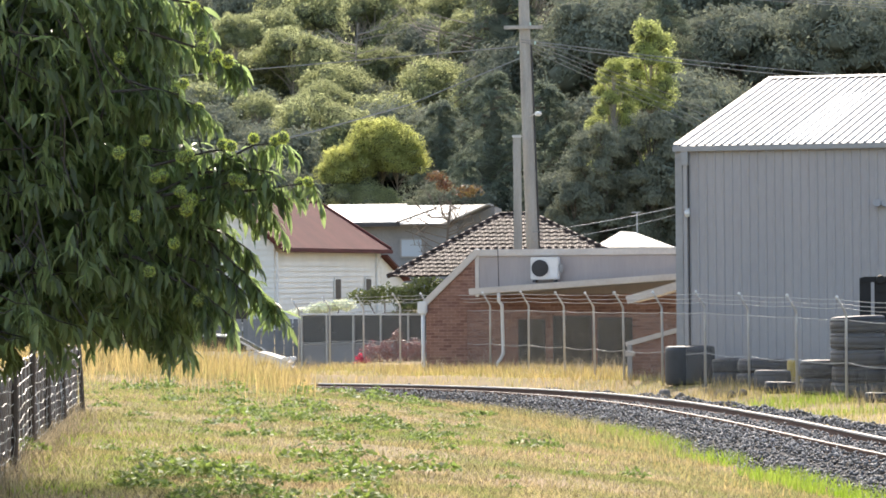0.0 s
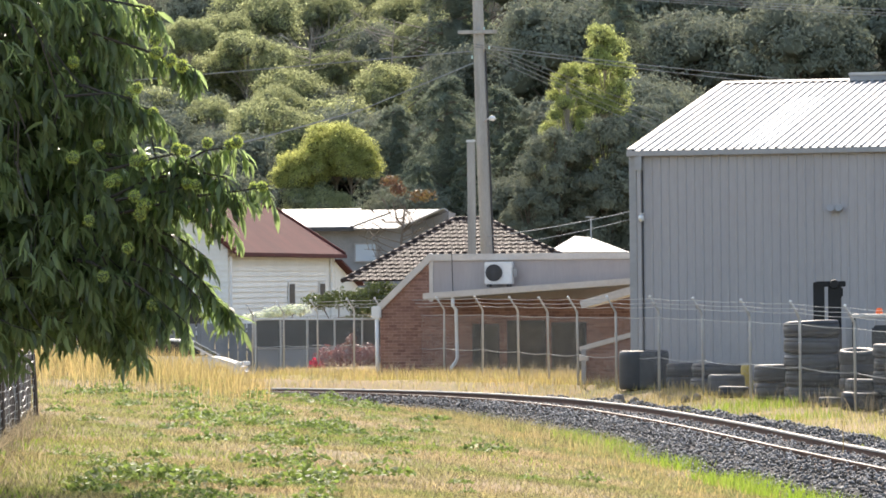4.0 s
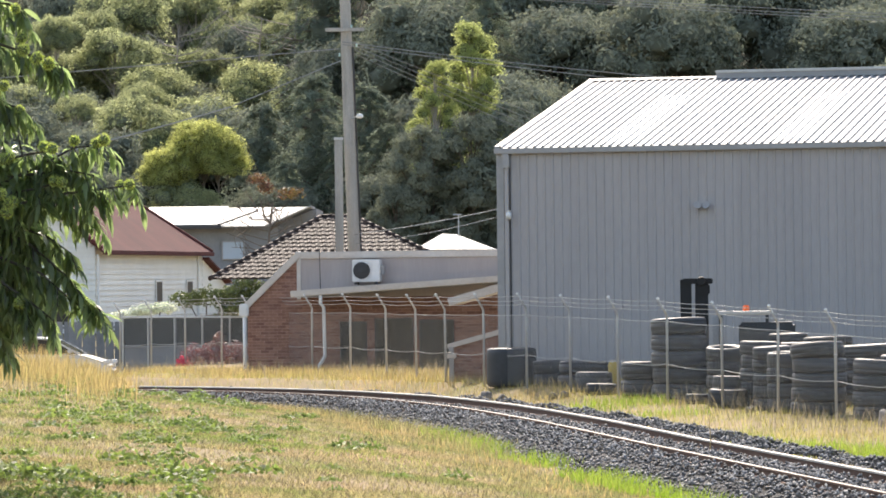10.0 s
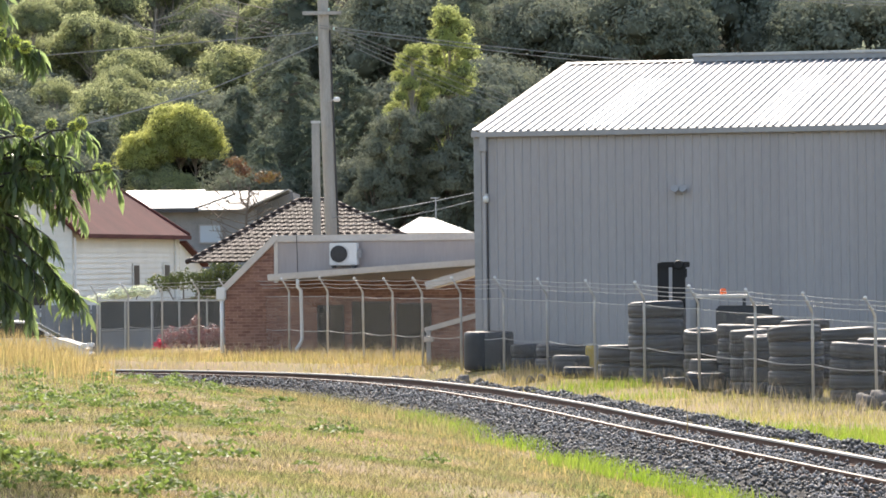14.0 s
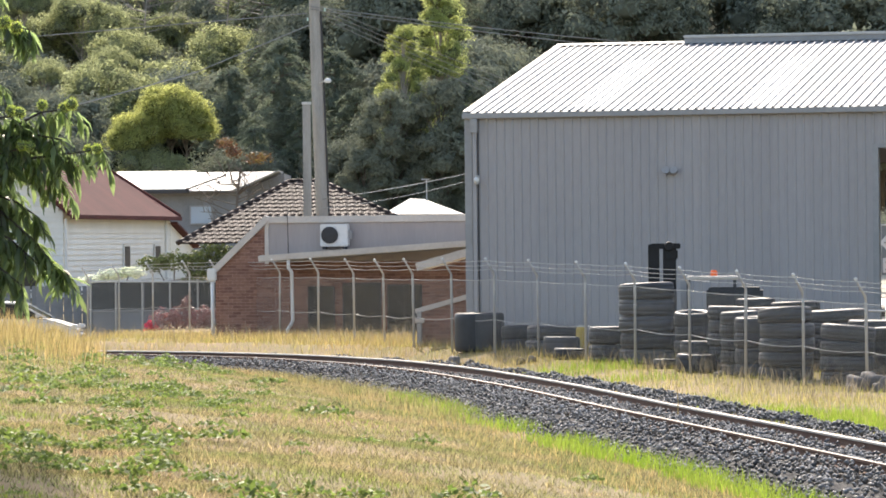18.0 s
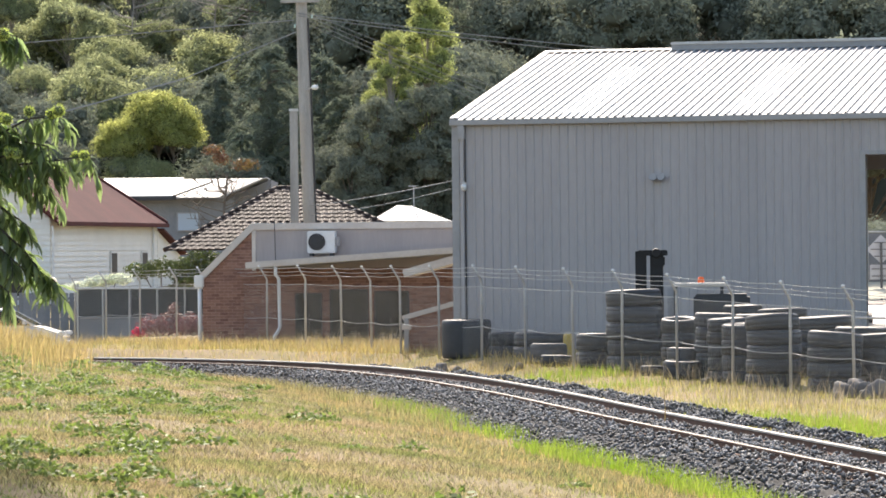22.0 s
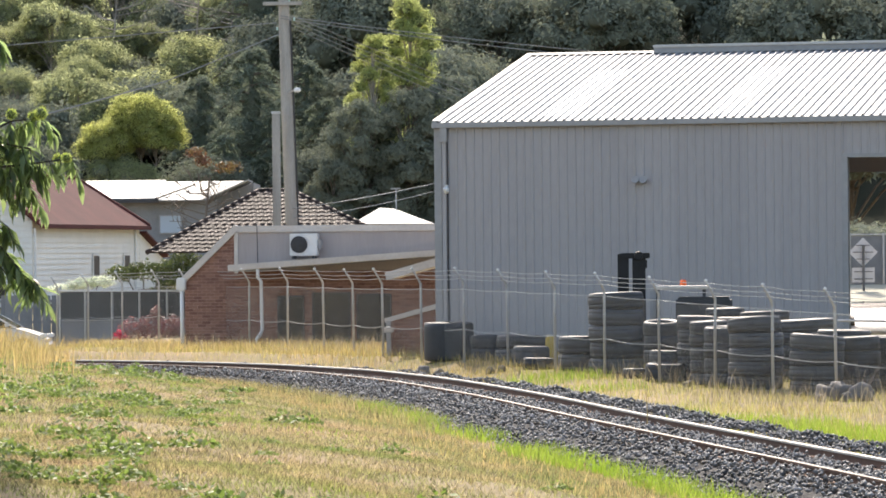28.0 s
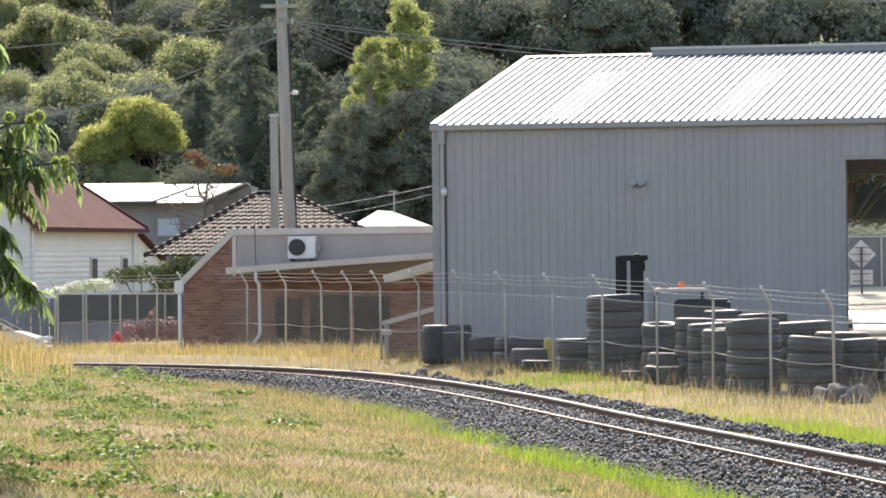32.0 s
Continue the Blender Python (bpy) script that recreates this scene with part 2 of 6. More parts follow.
def bm_box(bm, x0, y0, z0, x1, y1, z1, bevel=0.0, m=None):
    r = bmesh.ops.create_cube(bm, size=1.0)
    vs = r["verts"]
    for v in vs:
        v.co = Vector((x0 + (v.co.x + 0.5) * (x1 - x0), y0 + (v.co.y + 0.5) * (y1 - y0), z0 + (v.co.z + 0.5) * (z1 - z0)))
        if m:
            v.co = m @ v.co
    if bevel:
        es = list({e for v in vs for e in v.link_edges})
        bmesh.ops.bevel(bm, geom=es, offset=bevel, segments=2, affect="EDGES")
    return bm


def box(x0, y0, z0, x1, y1, z1, bevel=0.0, m=None):
    return bm_box(bmesh.new(), x0, y0, z0, x1, y1, z1, bevel, m)


def bm_tube(bm, pts, r, sides=6, r1=None):
    """A tube along points, tapering from r to r1."""
    pts = [Vector(p) for p in pts]
    r1 = r if r1 is None else r1
    rings = []
    for i, p in enumerate(pts):
        d = (pts[min(i + 1, len(pts) - 1)] - pts[max(i - 1, 0)]).normalized()
        a = d.orthogonal().normalized() if i == 0 else (a - d * a.dot(d)).normalized()
        b = d.cross(a)
        rr = r + (r1 - r) * i / max(1, len(pts) - 1)
        rings.append([bm.verts.new(p + (a * math.cos(k * math.tau / sides) + b * math.sin(k * math.tau / sides)) * rr) for k in range(sides)])
    for q, w in zip(rings, rings[1:]):
        for k in range(sides):
            bm.faces.new((q[k], q[(k + 1) % sides], w[(k + 1) % sides], w[k]))
    bm.faces.new(rings[0][::-1])
    bm.faces.new(rings[-1])
    return bm


def tube(pts, r, sides=6, r1=None):
    return bm_tube(bmesh.new(), pts, r, sides, r1)


def lathe(profile, sides=32, closed=True):
    """Turns (radius, height) pairs about z."""
    bm = bmesh.new()
    rings = [[bm.verts.new((r * math.cos(k * math.tau / sides), r * math.sin(k * math.tau / sides), z)) for k in range(sides)] for r, z in profile]
    pairs = list(zip(rings, rings[1:])) + ([(rings[-1], rings[0])] if closed else [])
    for q, w in pairs:
        for k in range(sides):
            bm.faces.new((q[k], q[(k + 1) % sides], w[(k + 1) % sides], w[k]))
    return bm


def prism(poly, y0, y1):
    """An upright plate: an (x, z) outline between y0 and y1."""
    bm = bmesh.new()
    a = [bm.verts.new((x, y0, z)) for x, z in poly]
    b = [bm.verts.new((x, y1, z)) for x, z in poly]
    bm.faces.new(a)
    bm.faces.new(b[::-1])
    for i in range(len(poly)):
        j = (i + 1) % len(poly)
        bm.faces.new((a[j], a[i], b[i], b[j]))
    bmesh.ops.recalc_face_normals(bm, faces=bm.faces[:])
    return bm


def to_mesh(name, bm, material, smooth=False):
    me = bpy.data.meshes.new(name)
    bm.to_mesh(me)
    bm.free()
    me.materials.append(material)
    if smooth:
        me.polygons.foreach_set("use_smooth", [True] * len(me.polygons))
    return me


def part(name, bm, material, parent=None, label="", smooth=False):
    ob = new(name, to_mesh(name, bm, material, smooth))
    ob.parent = parent
    if label:
        ob["label"] = label
    return ob


def piece(name, mesh, parent, m):
    ob = new(name, mesh)
    ob.parent = parent
    ob.matrix_basis = m
    return ob


def thing(name, m, label, category, group="", kind=""):
    ob = new(name)
    ob.matrix_basis = m
    return tagged(ob, label, category, group, kind)


def stuff_mesh(name, verts, faces, material):
    me = bpy.data.meshes.new(name)
    nv, nf, k = len(verts), len(faces), faces.shape[1]
    me.vertices.add(nv)
    me.vertices.foreach_set("co", np.asarray(verts, np.float32).ravel())
    me.loops.add(nf * k)
    me.loops.foreach_set("vertex_index", np.asarray(faces, np.int32).ravel())
    me.polygons.add(nf)
    me.polygons.foreach_set("loop_start", np.arange(0, nf * k, k, dtype=np.int32))
    me.materials.append(material)
    me.update(calc_edges=True)
    return me


def from_eye(k):
    """Carries a thing k times as far from the eye and makes it k times as large."""
    return Matrix.Translation((0, 0, EYE * (1 - k))) @ Matrix.Scale(k, 4)


# ---- lie of the land ----
TRACK = [(17.5, -45), (12.0, 0), (9.4, 20), (8.0, 30), (6.65, 40), (5.35, 50), (3.98, 60), (2.6, 70), (1.27, 80), (-0.25, 90), (-1.9, 97.8), (-2.85, 101.2), (-4.5, 106),
         (-7.3, 111), (-10.6, 114.6), (-14.5, 117), (-20, 118.8), (-35, 120), (-70, 120)]
TRACK_Z = ((-50, 0.0), (80, 0.0), (92, -0.03), (98, -0.05), (106, -0.09), (112, -0.12), (120, -0.17))
FAR_Z = ((-50, -0.45), (70, -0.42), (85, -0.32), (92, -0.17), (103, 0.08), (118, 0.03), (127, -0.02), (136, -0.06), (150, -0.1), (165, 0.7), (200, 1.6), (235, 3.2), (900, 150.0), (3000, 330.0))


def smooth_line(pts, n):
    """Points evenly along a Catmull-Rom curve."""
    p = [Vector((*q, 0)) if len(q) == 2 else Vector(q) for q in pts]
    p = [p[0] * 2 - p[1]] + p + [p[-1] * 2 - p[-2]]
    raw = []
    for i in range(1, len(p) - 2):
        for k in range(12):
            t = k / 12
            raw.append(0.5 * (2 * p[i] + (p[i + 1] - p[i - 1]) * t + (2 * p[i - 1] - 5 * p[i] + 4 * p[i + 1] - p[i + 2]) * t * t + (3 * p[i] - p[i - 1] - 3 * p[i + 1] + p[i + 2]) * t ** 3))
    raw.append(p[-2])
    s = np.concatenate([[0], np.cumsum([(b - a).length for a, b in zip(raw, raw[1:])])])
    u = np.linspace(0, s[-1], n)
    return np.stack([np.interp(u, s, [q[k] for q in raw]) for k in range(3)], 1)


LINE = smooth_line(TRACK, 500)
LINE[:, 2] = np.interp(LINE[:, 1], *zip(*TRACK_Z))
TAN = np.gradient(LINE, axis=0)
TAN[:, 2] = 0
TAN /= np.linalg.norm(TAN, axis=1)[:, None]
NOR = np.stack([-TAN[:, 1], TAN[:, 0], 0 * TAN[:, 0]], 1)  # to the camera's side of the track


def side(x, y):
    """Signed distance from the track's middle (plus: the camera's side) and the rail height there."""
    x, y = np.atleast_1d(x).astype(float), np.atleast_1d(y).astype(float)
    s, z = np.empty_like(x), np.empty_like(x)
    for a in range(0, len(x), 4000):
        d2 = (x[a:a + 4000, None] - LINE[None, :, 0]) ** 2 + (y[a:a + 4000, None] - LINE[None, :, 1]) ** 2
        i = d2.argmin(1)
        s[a:a + 4000] = np.sqrt(d2.min(1)) * np.sign((x[a:a + 4000] - LINE[i, 0]) * NOR[i, 0] + (y[a:a + 4000] - LINE[i, 1]) * NOR[i, 1])
        z[a:a + 4000] = LINE[i, 2]
    return s, z


def ground_z(x, y):
    x, y = np.atleast_1d(x).astype(float), np.atleast_1d(y).astype(float)
    s, zr = side(x, y)
    near = zr - 0.36 + 1.6 * (1 - np.exp(-np.clip(s - 2.2, 0, 99) / 9.0))
    far = np.interp(y, *zip(*FAR_Z))
    far = far - 0.5 * np.clip((-10.2 - x) / 1.5, 0, 1) * np.clip((y - 119) / 6, 0, 1) * np.clip((160 - y) / 8, 0, 1)
    far = zr - 0.36 + (far - zr + 0.36) * np.clip((-s - 1.7) / 1.9, 0, 1)
    z = np.where(s > 0, near, far)
    hill = np.clip((y - 230) / 60, 0, 1)
    bumps = 0.05 * np.sin(x * 0.9 + 1.3 * np.sin(y * 0.31)) * np.sin(y * 0.7 + 0.4) * np.clip((np.abs(s) - 2.5) / 3, 0, 1) + hill * 5 * np.sin(x * 0.031 + y * 0.017) * np.sin(y * 0.021 + 1)
    bank = 0.22 * np.clip((-x / np.maximum(y, 1) - 0.086) / 0.012, 0, 1) * np.clip((y - 80) / 15, 0, 1) * (s > 0) * np.clip((s - 3) / 3, 0, 1)
    return z + bumps + bank


def gz(x, y):
    return float(ground_z(x, y)[0])


def grid_lines(stops):
    out = []
    for a, b, step in stops:
        out += list(np.arange(a, b, step))
    return np.array(out + [stops[-1][1]])


gx = grid_lines(((-3000, -300, 300), (-300, -100, 25), (-100, -30, 4), (-30, 24, 0.5), (24, 100, 4), (100, 300, 25), (300, 3000, 300)))
gy = grid_lines(((-2000, -100, 200), (-100, 20, 8), (20, 150, 0.5), (150, 300, 5), (300, 900, 25), (900, 3000, 300)))
GX, GY = np.meshgrid(gx, gy)
GZ = ground_z(GX.ravel(), GY.ravel())
idx = np.arange(GX.size).reshape(GX.shape)
quads = np.stack([idx[:-1, :-1], idx[:-1, 1:], idx[1:, 1:], idx[1:, :-1]], -1).reshape(-1, 4)
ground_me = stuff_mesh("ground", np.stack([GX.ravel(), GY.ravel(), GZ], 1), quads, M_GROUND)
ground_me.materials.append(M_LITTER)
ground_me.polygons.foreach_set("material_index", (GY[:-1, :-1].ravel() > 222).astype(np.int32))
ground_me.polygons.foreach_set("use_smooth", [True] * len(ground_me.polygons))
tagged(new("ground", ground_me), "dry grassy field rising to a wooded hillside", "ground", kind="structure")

# ---- railway ----
railway = thing("railway_track", pose(0, 0, 0), "curved single railway track with polished rails on dark ballast", "railway track")
RAIL_PROFILE = ((-0.06, -0.155), (0.06, -0.155), (0.06, -0.14), (0.012, -0.12), (0.012, -0.045), (0.034, -0.032), (0.034, -0.006), (-0.034, -0.006), (-0.034, -0.032), (-0.012, -0.045), (-0.012, -0.12), (-0.06, -0.14))
HEAD_PROFILE = ((-0.03, -0.006), (0.03, -0.006), (0.03, -0.003), (0.025, 0.0), (-0.025, 0.0), (-0.03, -0.003))


CANT = np.interp(LINE[:, 1], (70, 97), (0.0, 0.05))  # the outer rail lies higher in the bend


def along_track(offset, profile, first=0):
    bm = bmesh.new()
    rings = []
    for p, n, c in zip(LINE[first:], NOR[first:], CANT[first:]):
        q = p + n * offset
        q[2] += c if offset < -0.5 else 0.0
        rings.append([bm.verts.new((q[0] + n[0] * a, q[1] + n[1] * a, q[2] + h)) for a, h in profile])
    k = len(profile)
    for q, w in zip(rings, rings[1:]):
        for i in range(k):
            bm.faces.new((q[i], q[(i + 1) % k], w[(i + 1) % k], w[i]))
    bmesh.ops.recalc_face_normals(bm, faces=bm.faces[:])
    return bm


for off in (0.575, -0.575):
    rail = part("rail", along_track(off, RAIL_PROFILE), M_RUST, railway, "rust-brown rail web and foot")
    part("rail_head", along_track(off, HEAD_PROFILE), M_RAILTOP, rail, "worn grey rail head")
part("gauge_face", along_track(-0.575, ((0.0345, -0.034), (0.0375, -0.034), (0.0375, -0.008), (0.031, -0.002), (0.0305, -0.0055), (0.0345, -0.008))), M_GAUGE, rail, "bright wheel-polished inner face of the outer rail")
sleeper_me = to_mesh("sleeper", box(-0.12, -1.0, -0.28, 0.12, 1.0, -0.15, 0.015), M_SLEEPER)
arc = np.concatenate([[0], np.cumsum(np.linalg.norm(np.diff(LINE, axis=0), axis=1))])
for s in np.arange(np.interp(28, LINE[:, 1], arc), np.interp(116, LINE[:, 1], arc), 0.65):
    p = [np.interp(s, arc, LINE[:, k]) for k in range(3)]
    a = math.degrees(math.atan2(np.interp(s, arc, TAN[:, 1]), np.interp(s, arc, TAN[:, 0])))
    piece("sleeper", sleeper_me, railway, pose(*p, 0, 0, a + random.uniform(-1, 1)))
part("ballast_bed", along_track(0, ((-2.5, -0.55), (-1.45, -0.22), (-1.0, -0.2), (1.0, -0.2), (1.4, -0.21), (2.1, -0.45))), M_BED, railway, "dark crushed stone bed")

# loose stones over the bed
rng = np.random.default_rng(5)
N = 46000
a = rng.uniform(np.interp(36, LINE[:, 1], arc), np.interp(117, LINE[:, 1], arc), N)
o = rng.uniform(-2.7, 2.05, N)
keep = (np.abs(np.abs(o) - 0.575) > 0.09)
a, o = a[keep], o[keep]
P = np.stack([np.interp(a, arc, LINE[:, k]) + np.interp(a, arc, NOR[:, k]) * o for k in range(3)], 1)
ridge = np.interp(o, (-2.9, -2.1, -1.5, -1.0, 0.4, 0.68, 1.25, 1.6, 2.2), (-0.42, -0.2, -0.03, -0.1, -0.1, -0.04, -0.08, -0.2, -0.38))
P[:, 2] += ridge + 0.05 * np.sin(a * 1.7) * (o < -1.1) + rng.uniform(-0.045, 0.02, len(a))
OCT = np.array([(1, 0, 0), (-1, 0, 0), (0, 1, 0), (0, -1, 0), (0, 0, 0.8), (0, 0, -0.8)], float)
OF = np.array([(0, 2, 4), (2, 1, 4), (1, 3, 4), (3, 0, 4), (2, 0, 5), (1, 2, 5), (3, 1, 5), (0, 3, 5)])
V = OCT[None] * rng.uniform(0.6, 1.35, (len(a), 6, 1)) * rng.uniform(0.017, 0.04, (len(a), 1, 1)) + rng.normal(0, 0.006, (len(a), 6, 3))
th = rng.uniform(0, math.tau, len(a))
c, s_ = np.cos(th)[:, None], np.sin(th)[:, None]
V = np.stack([V[..., 0] * c - V[..., 1] * s_, V[..., 0] * s_ + V[..., 1] * c, V[..., 2]], -1) + P[:, None]
F = (OF[None] + 6 * np.arange(len(a))[:, None, None]).reshape(-1, 3)
tagged(new("loose_ballast", stuff_mesh("loose_ballast", V.reshape(-1, 3), F, M_STONE)), "dark angular crushed stone along the railway", "ballast", kind="stuff")

# ---- big grey steel shed ----
SHED = pose(-0.04, 106.0, 0, 0, 0, -14)
shed = thing("steel_shed", SHED, "large grey corrugated steel shed with pale gabled roof", "shed")
EAVE, RIDGE_Y, RIDGE_Z, LONG, DOOR0, DOOR1, DOOR_Z = 5.47, 10.0, 7.55, 24.0, 9.72, 16.2, 4.66


def ribbed(width, length, ribs, rise=0.028, flat=0.0):
    """A steel sheet in the xy plane with trapezoid ribs along y, ribs towards +z."""
    xs = [(0.0, 0.0)]
    step = width / ribs
    for i in range(ribs):
        c = (i + 0.5) * step
        xs += [(c - 0.03, 0), (c - 0.016, rise), (c + 0.016, rise), (c + 0.03, 0)]
    xs.append((width, 0.0))
    bm = bmesh.new()
    lo = [bm.verts.new((x, 0, z)) for x, z in xs]
    hi = [bm.verts.new((x, length, z)) for x, z in xs]
    lo2 = [bm.verts.new((x, 0, z - 0.004)) for x, z in xs]
    hi2 = [bm.verts.new((x, length, z - 0.004)) for x, z in xs]
    for i in range(len(xs) - 1):
        bm.faces.new((lo[i], lo[i + 1], hi[i + 1], hi[i]))
        bm.faces.new((lo2[i + 1], lo2[i], hi2[i], hi2[i + 1]))
        bm.faces.new((lo[i + 1], lo[i], lo2[i], lo2[i + 1]))
    return bm


W = DOOR0 / 12
stand = Matrix.Rotation(radians(90), 4, "X")  # sheet upright, ribs towards the track
sheet_me = to_mesh("wall_sheet", ribbed(W, EAVE + 0.4, 4), M_SHED)
short_me = to_mesh("wall_sheet_over_opening", ribbed(W, EAVE - DOOR_Z, 4), M_SHED)
for i in range(int(LONG / W) + 1):
    x = i * W
    over = DOOR0 - 0.01 <= x < DOOR1
    piece("wall_sheet", short_me if over else sheet_me, shed, Matrix.Translation((x, 0, DOOR_Z if over else -0.4)) @ stand)
part("wall_frame_front", box(0.1, 0.06, -0.4, DOOR0 - 0.12, 0.2, EAVE), M_DARK, shed)
part("wall_frame_front", box(DOOR1 + 0.2, 0.06, -0.4, LONG, 0.2, EAVE), M_DARK, shed)
part("door_header", box(DOOR0 - 0.12, -0.045, DOOR_Z - 0.04, DOOR1 + 0.1, 0.22, DOOR_Z + 0.05), M_TRIM, shed)
part("door_jamb", box(DOOR0 - 0.13, -0.04, -0.4, DOOR0 + 0.01, 0.22, DOOR_Z - 0.045), M_TRIM, shed)
part("door_jamb", box(DOOR1 - 0.05, -0.04, -0.4, DOOR1 + 0.1, 0.22, DOOR_Z - 0.045), M_TRIM, shed)
part("end_wall", prism([(0.06, -0.4), (19.9, -0.4), (19.9, EAVE), (RIDGE_Y, RIDGE_Z - 0.05), (0.06, EAVE)], -0.02, 0.05), M_SHED, shed).matrix_basis = pose(0, 0, 0, 0, 0, 90)
part("end_wall", prism([(0.06, -0.4), (19.9, -0.4), (19.9, EAVE), (RIDGE_Y, RIDGE_Z - 0.05), (0.06, EAVE)], -0.05, 0.02), M_SHED, shed).matrix_basis = pose(LONG, 0, 0, 0, 0, 90)
part("back_wall", box(0, 19.9, -0.4, 4.0, 20.0, EAVE), M_SHED, shed)
part("back_wall", box(14.5, 19.9, -0.4, LONG, 20.0, EAVE), M_SHED, shed)
part("back_wall_header", box(4.0, 19.9, 4.62, 14.5, 20.0, EAVE), M_SHED, shed)
part("floor_slab", box(0.1, 0.25, -0.4, LONG - 0.1, 19.8, 0.12), M_ROCK, shed, "grey concrete floor slab")
for y in (6.6, 13.2):
    part("truss", box(0.1, y, 5.1, LONG - 0.1, y + 0.15, 5.4), M_DARK, shed)
slope = math.atan2(RIDGE_Z - EAVE - 0.09, RIDGE_Y + 0.12)
SL = math.hypot(RIDGE_Z - EAVE - 0.09, RIDGE_Y + 0.12)
roof_me = to_mesh("roof_sheet", ribbed(0.8, SL, 4, 0.042), M_ROOF)
for i in range(int(LONG / 0.8)):
    piece("roof_sheet", roof_me, shed, Matrix.Translation((i * 0.8, -0.12, EAVE + 0.1)) @ Matrix.Rotation(slope, 4, "X"))
sky_me = to_mesh("skylight_sheet", ribbed(0.8, SL * 0.68, 4, 0.042), M_SKYLIGHT)
for x in (2.4, 6.4, 10.4, 14.4):
    piece("skylight_sheet", sky_me, shed, Matrix.Translation((x, -0.12, EAVE + 0.1)) @ Matrix.Rotation(slope, 4, "X") @ Matrix.Translation((0, SL * 0.05, 0.004)))["label"] = "milky translucent roof sheet"
part("roof_back", box(0, 0, -0.03, LONG, SL, 0.0), M_ROOF, shed).matrix_basis = Matrix.Translation((0, 20.12, EAVE + 0.1)) @ Matrix.Rotation(math.pi, 4, "Z") @ Matrix.Translation((-LONG, 0, 0)) @ Matrix.Rotation(slope, 4, "X")
part("gutter", box(-0.06, -0.17, EAVE - 0.03, LONG, 0.0, EAVE + 0.1, 0.012), M_TRIM, shed, "grey steel eaves gutter")
part("ridge_cap", prism([(-0.02, 0.0), (0.3, -0.06), (-0.34, -0.06)], 0, 3.3), M_ROOF, shed).matrix_basis = Matrix.Translation((0, RIDGE_Y, RIDGE_Z + 0.06)) @ Matrix.Rotation(radians(90), 4, "Z") @ Matrix.Rotation(math.pi, 4, "Z")
vent = part("ridge_vent", box(3.3, RIDGE_Y - 0.3, RIDGE_Z - 0.02, LONG, RIDGE_Y + 0.3, RIDGE_Z + 0.12), M_TRIM, shed, "raised ridge ventilator")
part("vent_cap", box(3.28, RIDGE_Y - 0.36, RIDGE_Z + 0.12, LONG, RIDGE_Y + 0.36, RIDGE_Z + 0.19, 0.02), M_GALV, vent, "bright galvanised vent cap")
part("corner_flashing", box(-0.03, -0.045, -0.4, 0.15, 0.06, EAVE), M_TRIM, shed)
pipe = part("downpipe", box(0.17, -0.1, -0.3, 0.27, -0.04, EAVE - 0.35, 0.008), M_SHED, shed)
part("rainhead", box(0.13, -0.16, EAVE - 0.36, 0.3, -0.035, EAVE - 0.03, 0.01), M_TRIM, pipe)
part("cladding_gap", box(0.28, -0.052, -0.4, 0.31, -0.03, EAVE - 0.04), M_DARK, shed, "dark joint beside the downpipe")
part("gable_flashing", box(-0.05, 0, -0.06, 0.06, SL, 0.05), M_ROOF, shed).matrix_basis = Matrix.Translation((0, -0.12, EAVE + 0.1)) @ Matrix.Rotation(slope, 4, "X")

camera_box = thing("security_camera", SHED @ pose(0.27, -0.05, 4.0), "small white dome security camera on the shed wall", "security camera")
part("bracket", box(-0.03, -0.1, 0.03, 0.05, 0.02, 0.12, 0.01), M_GALV, camera_box)
part("dome", lathe([(0.0, -0.1), (0.04, -0.09), (0.065, -0.04), (0.07, 0.02), (0.05, 0.06), (0.0, 0.07)], 12, False), M_WHITE, camera_box, smooth=True).matrix_basis = pose(0.02, -0.14, 0.0, 20)
flood = thing("wall_floodlight", SHED @ pose(4.9, -0.05, 4.14), "twin-headed floodlight on the shed wall", "floodlight")
part("back_plate", box(-0.06, -0.05, -0.08, 0.06, 0.02, 0.08, 0.01), M_TRIM, flood)
for dx, ry in ((-0.11, 25), (0.1, -20)):
    part("lamp_head", lathe([(0, -0.1), (0.05, -0.09), (0.085, 0.02), (0.09, 0.06), (0.0, 0.05)], 12, False), M_TRIM, flood).matrix_basis = pose(dx, -0.12, 0.02, 70, ry)

# ---- low brick building with a clad upper wall ----
BRICK = pose(-7.07, 126.0, -0.22, 0, 0, -8) @ Matrix.Scale(1.087, 4)
hall = thing("brick_building", BRICK, "low red-brick building with beige cladding and sloping canopy", "building")
part("brick_wall", prism([(0, -0.3), (6.9, -0.3), (6.9, 3.2), (1.33, 3.2), (0, 1.93)], 0, 0.25), M_BRICK, hall, "red-brown face brick wall")
part("brick_side_wall", box(0.0, 0.25, -0.3, 0.25, 8.0, 1.9), M_BRICK, hall)
part("brick_side_wall", box(6.65, 0.25, -0.3, 6.9, 8.0, 3.15), M_BRICK, hall)
part("back_wall", box(0.25, 7.75, -0.3, 6.65, 8.0, 1.9), M_BRICK, hall)
part("roof", box(1.33, 0.0, 3.2, 6.9, 8.0, 3.24), M_ROOF, hall)
part("lower_roof", prism([(0, 1.93), (1.33, 3.2), (1.33, 3.16), (0, 1.89)], 0.26, 8.0), M_ROOF, hall)
for i in range(7):
    part("cladding_panel", box(1.36 + i * 0.79, -0.03, 2.1, 1.36 + i * 0.79 + 0.789, -0.003 - 0.002 * (i % 2), 3.1), M_PANEL, hall)
